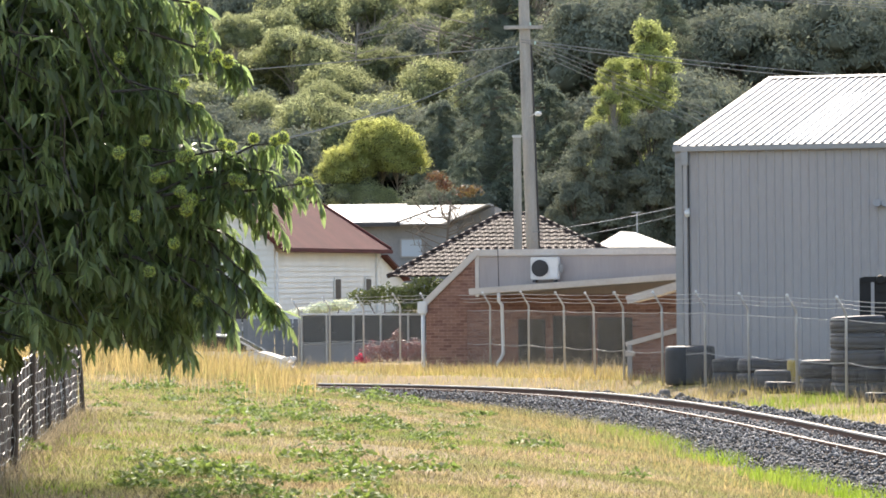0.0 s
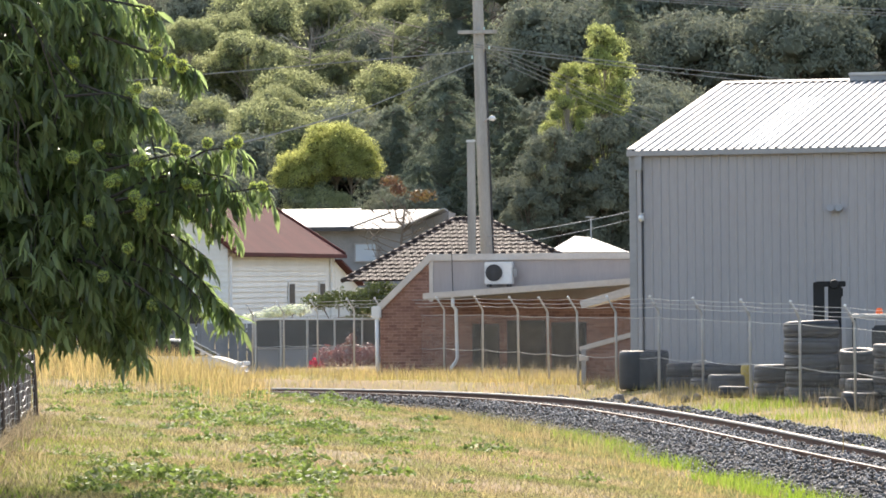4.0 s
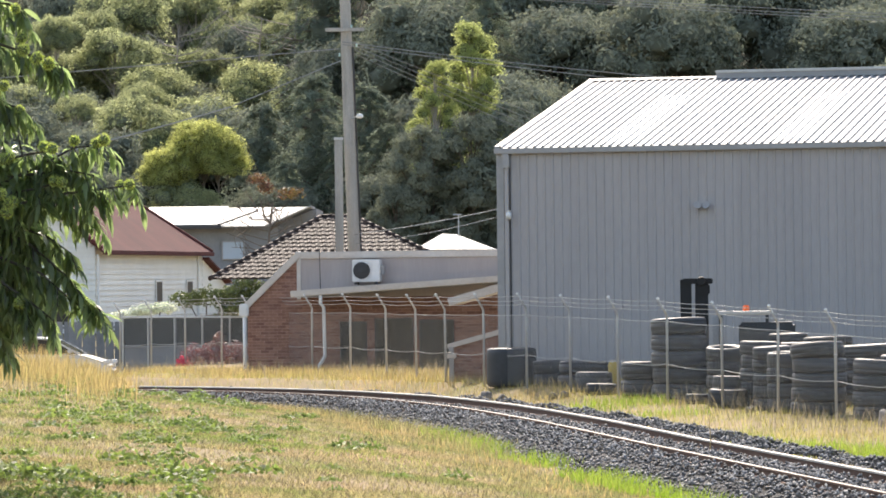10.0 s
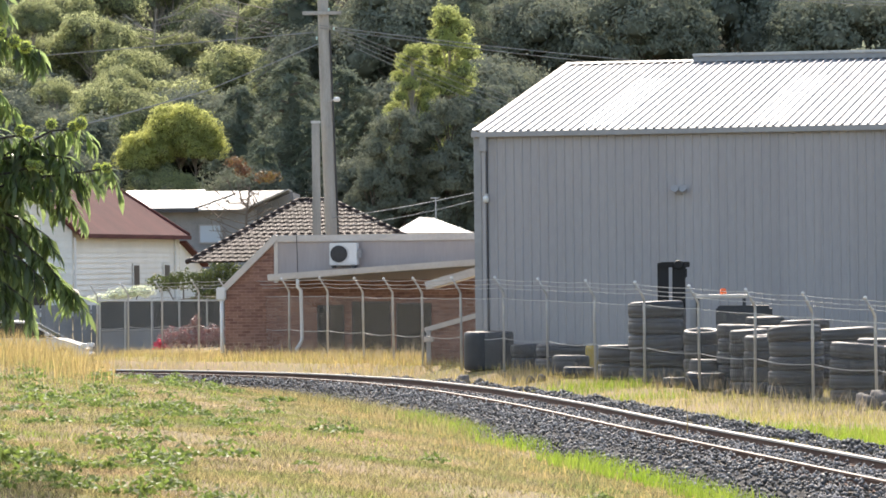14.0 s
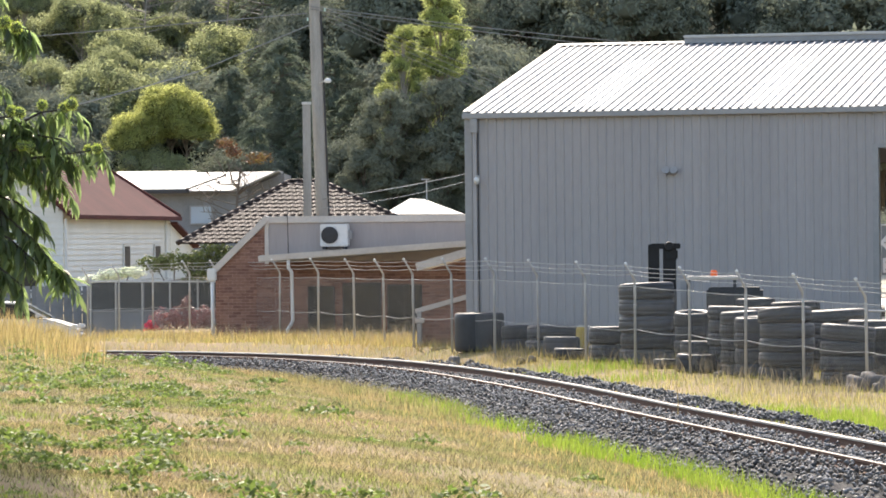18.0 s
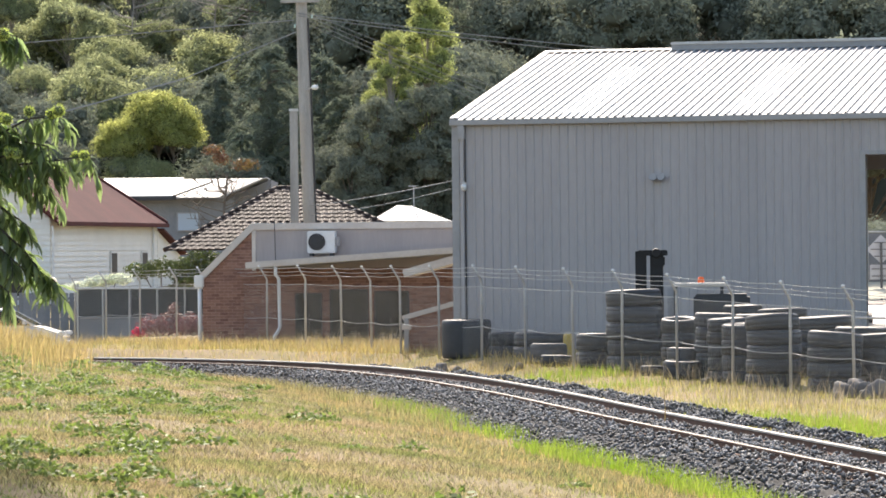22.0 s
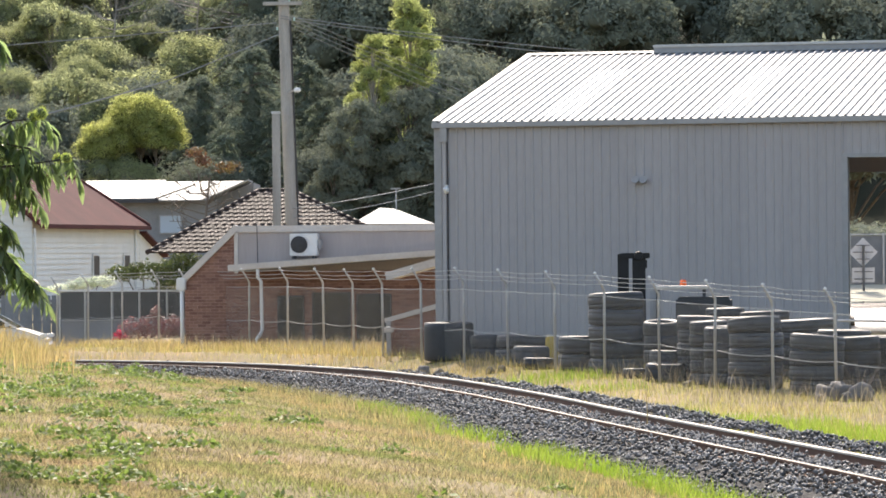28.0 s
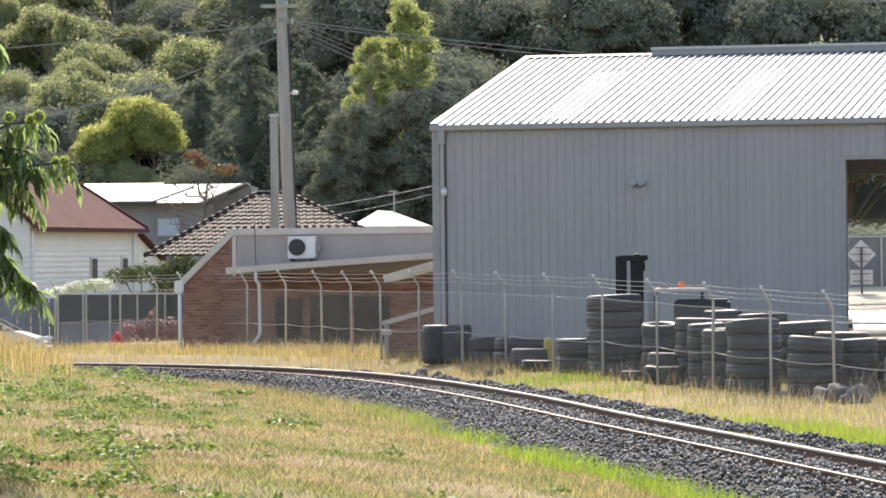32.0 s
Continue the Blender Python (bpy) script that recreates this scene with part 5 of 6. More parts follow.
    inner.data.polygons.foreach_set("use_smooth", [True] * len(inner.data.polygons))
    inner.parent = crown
    return root


KINDS = {
    "gum": [tree_kind("gum_tree", 11 + k, 7, 3.2, "heads", M_GUM, M_GUMCORE, M_GUMBARK, 19000, (0.175, 0.095)) for k in range(3)],
    "open": [tree_kind("tall_open_gum_tree", 15 + k, 11, 2.9, "open", M_GUM, M_GUMCORE, M_GUMBARK, 13000, (0.16, 0.075)) for k in range(2)],
    "lit": [tree_kind("tall_gum_tree", 18, 13, 2.9, "tower", M_LIT, M_LITCORE, M_GUMBARK, 36000, (0.16, 0.08))],
    "pine": [tree_kind("conifer_tree", 21 + k, 15, 4.8, "pine", M_NEEDLE, M_NEEDLECORE, M_BARK, 17000, (0.34, 0.08)) for k in range(2)],
    "round": [tree_kind("broadleaf_tree", 31, 6, 2.4, "heads", M_BRIGHT, M_BRIGHTCORE, M_BARK, 24000, (0.13, 0.08))],
    "dark": [tree_kind("hillside_tree", 41 + k, 8, 3.8, "heads", M_PINE, M_PINECORE, M_BARK, 11500, (0.24, 0.135)) for k in range(3)],
    "weeping": [tree_kind("weeping_tree", 51, 9, 3.0, "tower", M_PINE, M_PINECORE, M_BARK, 30000, (0.19, 0.075))],
}
BASE = {"gum": 7, "open": 11, "lit": 13, "pine": 15, "round": 6, "dark": 8, "weeping": 9}
LABELS = {"gum": "olive-green gum tree with sunlit rounded leaf heads", "open": "thin open-crowned gum tree with bare limbs showing", "lit": "tall dense tree with a bright yellow-green sunlit top", "pine": "dark conifer with layered drooping boughs", "round": "bright yellow-green rounded tree catching the sun", "dark": "dark leafy tree in the hillside wood", "weeping": "dense grey-green tree with soft hanging foliage"}


def plant(kind, k, x, y, height, spread=1.0, turn=None):
    src = KINDS[kind][k % len(KINDS[kind])]
    s = height / BASE[kind]
    m = pose(x, y, gz(x, y), 0, 0, random.uniform(0, 360) if turn is None else turn)
    ob = copy_thing(src, m)
    ob.matrix_basis = m @ Matrix.Diagonal((s * spread, s * spread, s, 1))
    ob["label"] = LABELS[kind]
    ob["group"] = "hillside trees"
    return ob


def plant_at(kind, k, x, y, top, size=1.0, turn=None):
    """A tree of the kind's own proportions times size, whose crown tops out at the height top."""
    ob = plant(kind, k, x, y, BASE[kind] * size, 1.0, turn)
    ob.matrix_basis.translation.z = top - BASE[kind] * size * 0.97
    return ob


# trees that can be told apart
plant_at("round", 0, -15.1, 230, 10.75, 0.8, 40)
plant_at("round", 0, -16.8, 229, 9.3, 0.66, 150)
plant_at("round", 0, -14.3, 229.5, 9.8, 0.66, 250)
plant_at("gum", 1, -15.9, 228, 7.6, 0.62, 100)
plant_at("lit", 0, -1.3, 233, 15.85, 0.85, 30)
plant_at("lit", 0, -3.3, 231, 13.8, 0.6, 200)
plant_at("weeping", 0, -3.8, 227, 10.3, 0.85, 20)
plant_at("weeping", 0, -1.4, 227, 10.9, 0.9, 140)
plant_at("weeping", 0, 0.9, 229, 11.6, 0.95, 260)
plant_at("weeping", 0, -5.2, 226, 7.4, 0.6, 310)
plant_at("pine", 0, -9.7, 236, 13.2, 1.05, 20)
plant_at("pine", 1, -12.6, 240, 11.9, 0.95, 70)
plant_at("pine", 0, -7.0, 243, 12.9, 1.05, 190)
# x, y, crown top, size
for k, (x, y, top, size) in enumerate(((-26.9, 275, 18.9, 0.55), (-24.0, 290, 21.7, 1.0), (-25.5, 285, 19.6, 0.7), (-26.8, 280, 16.8, 0.8), (-23.6, 278, 18.1, 0.8), (-22.0, 283, 17.4, 0.9), (-18.0, 310, 22.7, 0.75), (-16.0, 309, 22.5, 0.7),
                                       (-17.3, 295, 19.6, 0.95), (-18.6, 284, 17.2, 0.7), (-19.8, 250, 12.7, 0.9), (-21.9, 252, 10.8, 0.8), (-15.3, 300, 21.7, 0.8), (-13.6, 305, 22.9, 0.8), (-13.0, 285, 19.3, 0.75), (-11.1, 292, 20.2, 0.8), (-5.1, 290, 21.2, 0.65),
                                       (-5.8, 281, 19.1, 0.75), (-28.5, 268, 14.5, 0.9), (-31.5, 282, 17.5, 1.0), (-14.5, 272, 15.6, 0.85), (-11.0, 266, 15.0, 0.85), (-29.5, 295, 19.5, 1.0), (-20.5, 272, 15.4, 0.85), (-17.0, 262, 13.4, 0.8))):
    plant_at("gum", k, x, y, top, size)
for k, (x, y, top, size) in enumerate(((-21.2, 300, 22.3, 0.9), (-19.9, 298, 21.6, 0.85), (-22.8, 304, 23.8, 0.9), (-18.8, 304, 23.2, 0.9), (-12.2, 298, 22.7, 0.9), (-9.4, 300, 23.8, 0.9), (-20.6, 262, 14.0, 0.6), (-24.5, 262, 13.4, 0.6))):
    plant_at("open", k, x, y, top, size)
# the wood behind and between them
for row, (y, top, step) in enumerate(((258, 12.2, 4.0), (270, 15.0, 4.2), (288, 18.4, 4.6), (308, 22.4, 5.0), (330, 27.0, 5.4))):
    x = -0.13 * y
    while x < -0.034 * y:
        plant_at("dark", row + int(x * 7), x + random.uniform(-1.2, 1.2), y + random.uniform(-5, 5), top + random.uniform(-1.8, 0.8), random.uniform(0.75, 1.1))
        x += step
for row, (y, top, step) in enumerate(((246, 13.5, 4.4), (256, 18.0, 4.4), (268, 22.5, 4.6), (278, 27.0, 5.2))):
    x = -0.034 * y
    while x < 0.104 * y:
        if x < 0.04 * y or row > 0:
            plant_at("pine" if (row + int(x / 2)) % 3 == 1 else "dark", int(x * 5) + row, x + random.uniform(-1.4, 1.4), y + random.uniform(-4, 4), top + random.uniform(-2.2, 1.0), random.uniform(0.85, 1.25))
        x += step
for k, (x, y, top) in enumerate(((13.2, 264, 21.0), (16.0, 262, 20.5), (18.8, 264, 20.0), (15.0, 270, 24.0))):
    plant_at("dark", k, x, y, top, 1.25)
# low undergrowth along the foot of the hill
for i, (x, y, h) in enumerate(((-30, 226, 6.0), (-27.6, 230, 6.5), (-25.2, 227, 5.6), (-22.8, 231, 6.4), (-20.6, 228, 5.4), (-11.6, 232, 4.6), (-5.6, 230, 5.2), (1.6, 228, 6.5), (-28.8, 240, 7.0), (-25.6, 241, 7.4), (-22.0, 240, 6.6))):
    plant("dark", i, x, y, h, 1.15)
plant_at("pine", 1, -11.0, 233, 8.6, 0.62, 110)
plant_at("pine", 0, -8.3, 234, 9.6, 0.7, 300)
plant_at("pine", 1, -6.0, 236, 10.5, 0.8, 15)
for x, y, h in ((13.5, 158, 3.2), (15.5, 160, 3.0), (17.5, 157, 3.4), (11.8, 161, 3.0)):
    plant("dark", int(x), x, y, h, 2.0)
# trees beside and behind the yard, past the shed opening
for x, y, h in ((14, 190, 9), (18, 196, 10), (10, 200, 9), (22, 188, 9), (-22, 196, 6)):
    plant("dark", int(x), x, y, h, 1.1)
for group in KINDS.values():
    for src in group:
        for ob in (*src.children_recursive, src):
            bpy.data.objects.remove(ob)


def shrub(name, x, y, z, lobes, n, leaf, leaf_mat, label, category="shrub", seed=1):
    rng = np.random.default_rng(seed)
    P, D = lobed_points(rng, lobes, n, 0.3)
    V, F = leaf_quads(rng, P, D, leaf[0], leaf[1], 0.2)
    root = thing(name, from_eye(1.07) @ pose(x, y, z), label, category)
    bm = bmesh.new()
    for lx, ly, lz, *_ in lobes:
        bm_tube(bm, [(lx * 0.3, ly * 0.3, -0.3), (lx * 0.7, ly * 0.7, lz * 0.5), (lx, ly, lz)], 0.03, 5, 0.01)
    part("stems", bm, M_BARK, root)
    c = new("foliage", stuff_mesh("foliage", V, F, leaf_mat))
    c.parent = root
    return root


shrub("purple_shrub", -8.35, 131.5, -0.1, [(-0.55, 0, 0.45, 0.5, 0.5, 0.42), (0.0, 0, 0.55, 0.45, 0.5, 0.45), (0.1, 0.1, 0.95, 0.22, 0.3, 0.25), (0.5, 0, 0.5, 0.45, 0.5, 0.42), (0.75, 0.1, 0.6, 0.3, 0.4, 0.3)], 2600, (0.08, 0.05), M_SHRUB, "dense dull-purple leafy shrub by the fence", seed=3)
shrub("flowering_plant", -9.25, 130.9, -0.1, [(0, 0, 0.25, 0.2, 0.2, 0.25), (0.16, 0, 0.2, 0.15, 0.2, 0.18)], 420, (0.07, 0.05), M_PINK, "small plant with bright pink flowers", "flowers", 4)
shrub("white_climber", -11.2, 145, 1.35, [(-0.9, 0, 0.15, 0.5, 0.3, 0.16), (-0.3, 0, 0.28, 0.55, 0.3, 0.2), (0.35, 0, 0.36, 0.5, 0.3, 0.2)], 1500, (0.1, 0.07), M_BLOSSOM, "white-flowering climber over the pen roof", "climber", 5)
shrub("garden_shrub", -9.6, 147, 1.5, [(-0.7, 0, 0.45, 0.6, 0.5, 0.3), (0, 0.2, 0.55, 0.7, 0.5, 0.35), (0.8, 0, 0.6, 0.6, 0.5, 0.35), (1.3, 0, 0.9, 0.5, 0.5, 0.45), (1.0, 0, 0.1, 0.8, 0.4, 0.4), (1.75, 0, 0.55, 0.5, 0.5, 0.5), (2.0, 0, 0.1, 0.5, 0.4, 0.4), (2.5, 0, 0.8, 0.5, 0.5, 0.5), (2.4, 0.1, 0.3, 0.6, 0.4, 0.5), (2.9, 0.2, 0.6, 0.4, 0.4, 0.5)], 6500, (0.11, 0.07), M_HEDGE, "olive garden shrub beside the pen", "shrub", 6)
# bare branched tree with a few rusty leaves above the roofs
rng = np.random.default_rng(77)
bare = thing("bare_tree", pose(-8.1, 158, 1.0), "thin bare-branched tree with a tuft of rusty leaves", "tree")
part("trunk", tube([(0, 0, 0), (0.1, 0, 1.6), (0.0, 0, 3.0), (0.15, 0, 4.3)], 0.08, 6, 0.03), M_BARK, bare)
for k in range(30):
    z = rng.uniform(0.9, 3.9)
    a = rng.uniform(0, math.tau)
    L = rng.uniform(0.8, 2.1)
    tip = (math.cos(a) * L, math.sin(a) * L * 0.6, z + rng.uniform(0.1, 1.0))
    mid = (tip[0] * 0.5, tip[1] * 0.5, z + rng.uniform(0.0, 0.35))
    bm = tube([(0.05, 0, z), mid, tip], 0.03, 4, 0.012)
    for j in range(4):
        q = [mid[i] + (tip[i] - mid[i]) * j / 4 for i in range(3)]
        bm_tube(bm, [q, (q[0] + rng.uniform(-0.45, 0.45), q[1], q[2] + rng.uniform(0.1, 0.5))], 0.016, 3, 0.008)
    part("branch", bm, M_BARK, bare)
P, D = lobed_points(rng, [(-0.35, 0, 5.1, 0.45, 0.4, 0.22), (-0.1, 0, 4.8, 0.35, 0.3, 0.25), (0.75, 0, 4.6, 0.55, 0.4, 0.25)], 700, 0.2)
V, F = leaf_quads(rng, P, D, 0.11, 0.07)
c = new("leaf_tuft", stuff_mesh("leaf_tuft", V, F, M_AUTUMN))
c.parent = bare
c["kind"] = "stuff"

# pale leafless gums standing among the hillside crowns
for x, y, top, seed in ((-12.6, 281, 19.6, 3), (-14.9, 283, 19.0, 6), (-20.0, 282, 18.6, 4)):
    g = np.random.default_rng(seed)
    z0 = gz(x, y)
    H = top - z0
    dead = thing("bare_gum_tree", pose(x, y, z0), "pale leafless gum tree with spreading bare branches", "tree")
    part("trunk", tube([(0, 0, -0.3), (0.15, 0, H * 0.35), (-0.1, 0, H * 0.65), (0.1, 0, H)], 0.11, 7, 0.03), M_GUMBARK, dead)
    for k in range(11):
        z = H * g.uniform(0.45, 0.92)
        sx, L = g.choice((-1, 1)), g.uniform(1.2, 3.2)
        tip = Vector((sx * L, g.uniform(-1, 1), z + L * g.uniform(0.15, 0.7)))
        mid = Vector((sx * L * 0.5, tip.y * 0.5, z + L * 0.12))
        bm = tube([(0, 0, z), mid, tip], 0.045, 5, 0.015)
        for j in range(4):
            q = mid.lerp(tip, j / 4)
            bm_tube(bm, [q, q + Vector((sx * g.uniform(0.2, 0.9), g.uniform(-0.4, 0.4), g.uniform(-0.3, 0.9)))], 0.02, 4, 0.01)
        part("branch", bm, M_GUMBARK, dead)

# ---- the chestnut hanging into the near field ----
rng = np.random.default_rng(9)
chestnut = thing("chestnut_tree", pose(0, 0, 0), "sweet chestnut tree with long drooping leaves and spiny burrs", "tree")
CY = 33.0
# how far the crown reaches at each height, and how low it hangs
EDGE = ((1.9, -3.7), (2.14, -3.5), (2.3, -3.45), (2.5, -3.42), (2.8, -3.5), (3.0, -3.4), (3.2, -3.36), (3.45, -3.38), (3.6, -3.48), (3.75, -3.62), (3.9, -3.7), (4.15, -3.78), (4.35, -3.76), (4.5, -3.66), (4.7, -3.6), (5.1, -3.95), (5.7, -4.4), (6.2, -4.8), (7.0, -5.6))
LOW = ((-12, 2.0), (-6, 1.8), (-5.2, 1.85), (-4.9, 1.95), (-4.3, 2.12), (-3.7, 2.05), (-3.3, 2.3), (-2.5, 3.0))
LEAF_P, LEAF_D, LEAF_L = [], [], []


def shoot(pts, gap, reach, hang):
    """Leaves in turn along a twig, each one drooping."""
    pts = [Vector(p) for p in pts]
    for a, b in zip(pts, pts[1:]):
        k = max(1, int((b - a).length / gap))
        for i in range(k):
            p = a.lerp(b, (i + rng.uniform(0, 0.9)) / k)
            s = rng.uniform(0, math.tau)
            out = Vector((math.cos(s), math.sin(s), 0)) * rng.uniform(0.25, 0.8) + (b - a).normalized() * rng.uniform(0.1, 0.7)
            LEAF_P.append(tuple(p))
            LEAF_D.append((out.x, out.y, out.z + 0.25 - hang * rng.uniform(0.2, 1.4)))
            LEAF_L.append(reach * rng.uniform(0.65, 1.2))


# outer twigs that stand clear of the crown, as (x, z)
TWIGS = (((-3.9, 4.36), (-3.48, 4.22), (-3.24, 4.12), (-3.13, 4.09)), ((-3.9, 4.62), (-3.52, 4.54), (-3.4, 4.5)), ((-3.8, 3.15), (-3.31, 3.37), (-3.05, 3.5), (-2.82, 3.52)), ((-3.7, 3.05), (-3.14, 3.17), (-2.85, 3.2), (-2.6, 3.23)),
         ((-3.8, 3.05), (-3.37, 2.8), (-3.12, 2.58), (-2.98, 2.42), (-2.88, 2.35)), ((-3.95, 3.98), (-3.53, 3.82), (-3.41, 3.78)), ((-3.8, 3.36), (-3.38, 3.46), (-3.21, 3.48)), ((-3.7, 3.15), (-3.32, 3.21), (-3.16, 3.25)),
         ((-3.5, 2.95), (-3.25, 2.86), (-3.08, 2.74)), ((-3.6, 2.72), (-3.3, 2.6), (-3.12, 2.44)), ((-3.6, 2.55), (-3.38, 2.4), (-3.2, 2.26)), ((-3.5, 3.3), (-3.1, 3.34), (-2.9, 3.3)), ((-3.4, 3.22), (-3.03, 3.08), (-2.9, 2.99)), ((-3.9, 2.7), (-3.5, 2.46), (-3.4, 2.3)), ((-4.1, 3.9), (-3.75, 3.92), (-3.58, 3.87)))
bm = tube([(-8.2, 35.2, 0.4), (-8.1, 35.0, 1.8), (-7.9, 34.9, 3.4), (-7.7, 34.8, 6.0)], 0.28, 10, 0.12)
for k, line in enumerate(TWIGS):
    y = CY - 0.45 - 0.05 * (k % 4)
    pts = [(x, y - 0.05 * i, z) for i, (x, z) in enumerate(line)]
    bm_tube(bm, [(-7.9, 35.2, line[0][1] - 0.3), (-5.6, 35.6, line[0][1] - 0.1), (line[0][0] - 0.35, 34.0, line[0][1] + 0.04), pts[0]], 0.035, 6, 0.012)
    bm_tube(bm, pts, 0.012, 5, 0.005)
    shoot(pts, 0.013, 0.19, 1.9)
    for p, q in zip(pts[:-1], pts[1:]):  # side shoots hanging from it
        for f in np.arange(0.0, 1.0, 0.32):
            a = Vector(p).lerp(Vector(q), f)
            b = a + Vector((rng.uniform(-0.03, 0.1), rng.uniform(-0.12, 0.12), rng.uniform(-0.18, -0.06)))
            bm_tube(bm, [a, b], 0.005, 4, 0.003)
            shoot([a, b], 0.016, 0.17, 1.6)
made = 0
while made < 2700:
    z = rng.uniform(1.95, 6.9) if made % 4 else rng.uniform(1.95, 4.9)
    xe = np.interp(z, *zip(*EDGE))
    inset = (rng.uniform(0, 2.6), rng.exponential(0.5), rng.exponential(0.22))[made % 3]
    x = xe - 0.08 - inset + 0.12 * math.sin(z * 9) * math.sin(z * 4.3 + 1)
    y = CY + rng.uniform(-1.1, 3.2) * min(1.0, 0.15 + inset / 0.8)
    x *= max(1.0, y / CY)
    if x < -7.0 or z < np.interp(x, *zip(*LOW)) + 0.1:
        continue
    a = Vector((x, y, z))
    b = a + Vector((rng.uniform(-0.05, 0.2), rng.uniform(-0.2, 0.12), rng.uniform(-0.24, 0.06)))
    if made % 3 == 0:
        bm_tube(bm, [a - (b - a) * 1.4 + Vector((0, 0, 0.05)), a, b], 0.008, 3, 0.003)
    shoot([a, b], 0.024, 0.18, 1.5)
    made += 1
for _ in range(800):  # far boughs, standing over the fence
    y = rng.uniform(36, 45.5)
    a = Vector((-0.117 * y - rng.exponential(0.9), y, rng.uniform(2.45, 6.0)))
    shoot([a, a + Vector((rng.uniform(-0.1, 0.25), 0, rng.uniform(-0.3, 0.05)))], 0.04, 0.2, 1.3)
part("trunk", bm, M_TWIG, chestnut)
P, D, L = np.array(LEAF_P), np.array(LEAF_D), np.array(LEAF_L)[:, None]
n = len(P)
D /= np.linalg.norm(D, axis=1)[:, None]
W3 = np.cross(D, rng.normal(0, 0.35, (n, 3)) + (0.0, 0.25, 1.0))
W3 /= np.linalg.norm(W3, axis=1)[:, None]
UP = np.cross(W3, D)
bend = L * rng.uniform(0.02, 0.16, (n, 1))
m1 = P + D * L * 0.34 + UP * bend * 0.6
m2 = P + D * L * 0.7 + UP * bend * 0.35
tip = P + D * L - UP * bend
h1, h2 = L * rng.uniform(0.09, 0.12, (n, 1)), L * rng.uniform(0.07, 0.09, (n, 1))
V = np.stack([P, m1 - W3 * h1 + UP * 0.35 * h1, m1, m1 + W3 * h1 + UP * 0.35 * h1, m2 - W3 * h2 + UP * 0.35 * h2, m2, m2 + W3 * h2 + UP * 0.35 * h2, tip], 1).reshape(-1, 3)
k = 8 * np.arange(n)[:, None]
F = np.concatenate([k + np.array(t) for t in ((0, 2, 1), (0, 3, 2), (1, 2, 5), (1, 5, 4), (2, 3, 6), (2, 6, 5), (4, 5, 7), (5, 6, 7))])
c = new("crown", stuff_mesh("crown", V, F, M_CHESTNUT))
c.parent = chestnut
c["label"] = "glossy dark-green serrated leaves in drooping sprays"
# the crowded inside of the crown
m = 42000
z = rng.uniform(1.95, 6.8, m)
x = np.interp(z, *zip(*EDGE)) - 0.4 - rng.uniform(0, 3.4, m)
keep = z > np.interp(x, *zip(*LOW)) + 0.1
y = CY + 0.5 + rng.uniform(0, 3.0, m)
P = np.stack([x * y / CY, y, z], 1)[keep]
D = rng.normal(size=P.shape) * (1, 1, 0.5)
D /= np.linalg.norm(D, axis=1)[:, None]
up_y, up_z = rng.uniform(33.6, 39.5, 12000), rng.uniform(4.9, 8.6, 12000)  # the high crown, overhead and unseen, added to shade the inner leaves
far_y, far_in = rng.uniform(41.8, 47.0, 9000), rng.uniform(0, 1, 9000)  # and its unseen far side over the fence, placed to cast the field's shadow
far_z = np.maximum(5.65, 0.6 + 0.846 * (far_y - 42.3)) + 2.4 * rng.uniform(0, 1, 9000)
P = np.concatenate([P, np.stack([-4.75 - 0.1 * (up_y - 33.6) - 0.25 * np.abs(up_z - 6.3) - rng.uniform(0, 3.4, 12000), up_y, up_z], 1),
                    np.stack([-3.85 - 0.13 * (far_y - 42) - 0.15 * np.abs(far_z - 6.2) - 4.5 * far_in, far_y, far_z], 1)])
D = rng.normal(size=P.shape) * (1, 1, 0.5)
D /= np.linalg.norm(D, axis=1)[:, None]
V, F = leaf_quads(rng, P, D, 0.22, 0.085, 0.8)
c = new("inner_foliage", stuff_mesh("inner_foliage", V, F, M_CHESTNUT))
c.parent = chestnut
bm = bmesh.new()
bmesh.ops.create_icosphere(bm, subdivisions=2, radius=0.031)
core_faces = len(bm.faces)
for _ in range(150):
    d = Vector(rng.normal(size=3)).normalized()
    a = d.orthogonal().normalized() * 0.0034
    b = d.cross(a)
    tip = bm.verts.new((d + Vector(rng.normal(0, 0.12, 3))).normalized() * rng.uniform(0.04, 0.049))
    ring = [bm.verts.new(d * 0.025 + q) for q in (a, -a * 0.5 + b, -a * 0.5 - b)]
    for i in range(3):
        bm.faces.new((ring[i], ring[(i + 1) % 3], tip))
burr_me = to_mesh("burr", bm, M_BURR)
burr_me.materials.append(M_BURRCORE)
for f in burr_me.polygons[:core_faces]:
    f.material_index = 1
# burrs, alone and in pairs, as (x, z)
BURRS = ((-3.41, 4.29), (-3.4, 4.19), (-3.3, 4.13), (-3.22, 4.1), (-3.45, 4.5), (-3.54, 3.94), (-3.04, 3.55), (-2.88, 3.53), (-2.83, 3.55), (-3.26, 3.51), (-3.2, 3.49), (-3.19, 3.26), (-3.13, 3.25), (-2.71, 3.23), (-2.65, 3.23), (-3.51, 3.43), (-3.56, 3.42), (-2.98, 2.4), (-3.49, 3.11),
         (-3.43, 3.78), (-3.6, 3.9), (-3.7, 3.29), (-3.75, 3.27), (-3.57, 3.17), (-3.52, 3.1), (-3.53, 3.04), (-4.01, 3.45), (-3.44, 2.39), (-4.0, 4.14), (-3.82, 3.54), (-3.62, 2.8), (-3.8, 2.6), (-3.9, 3.0))
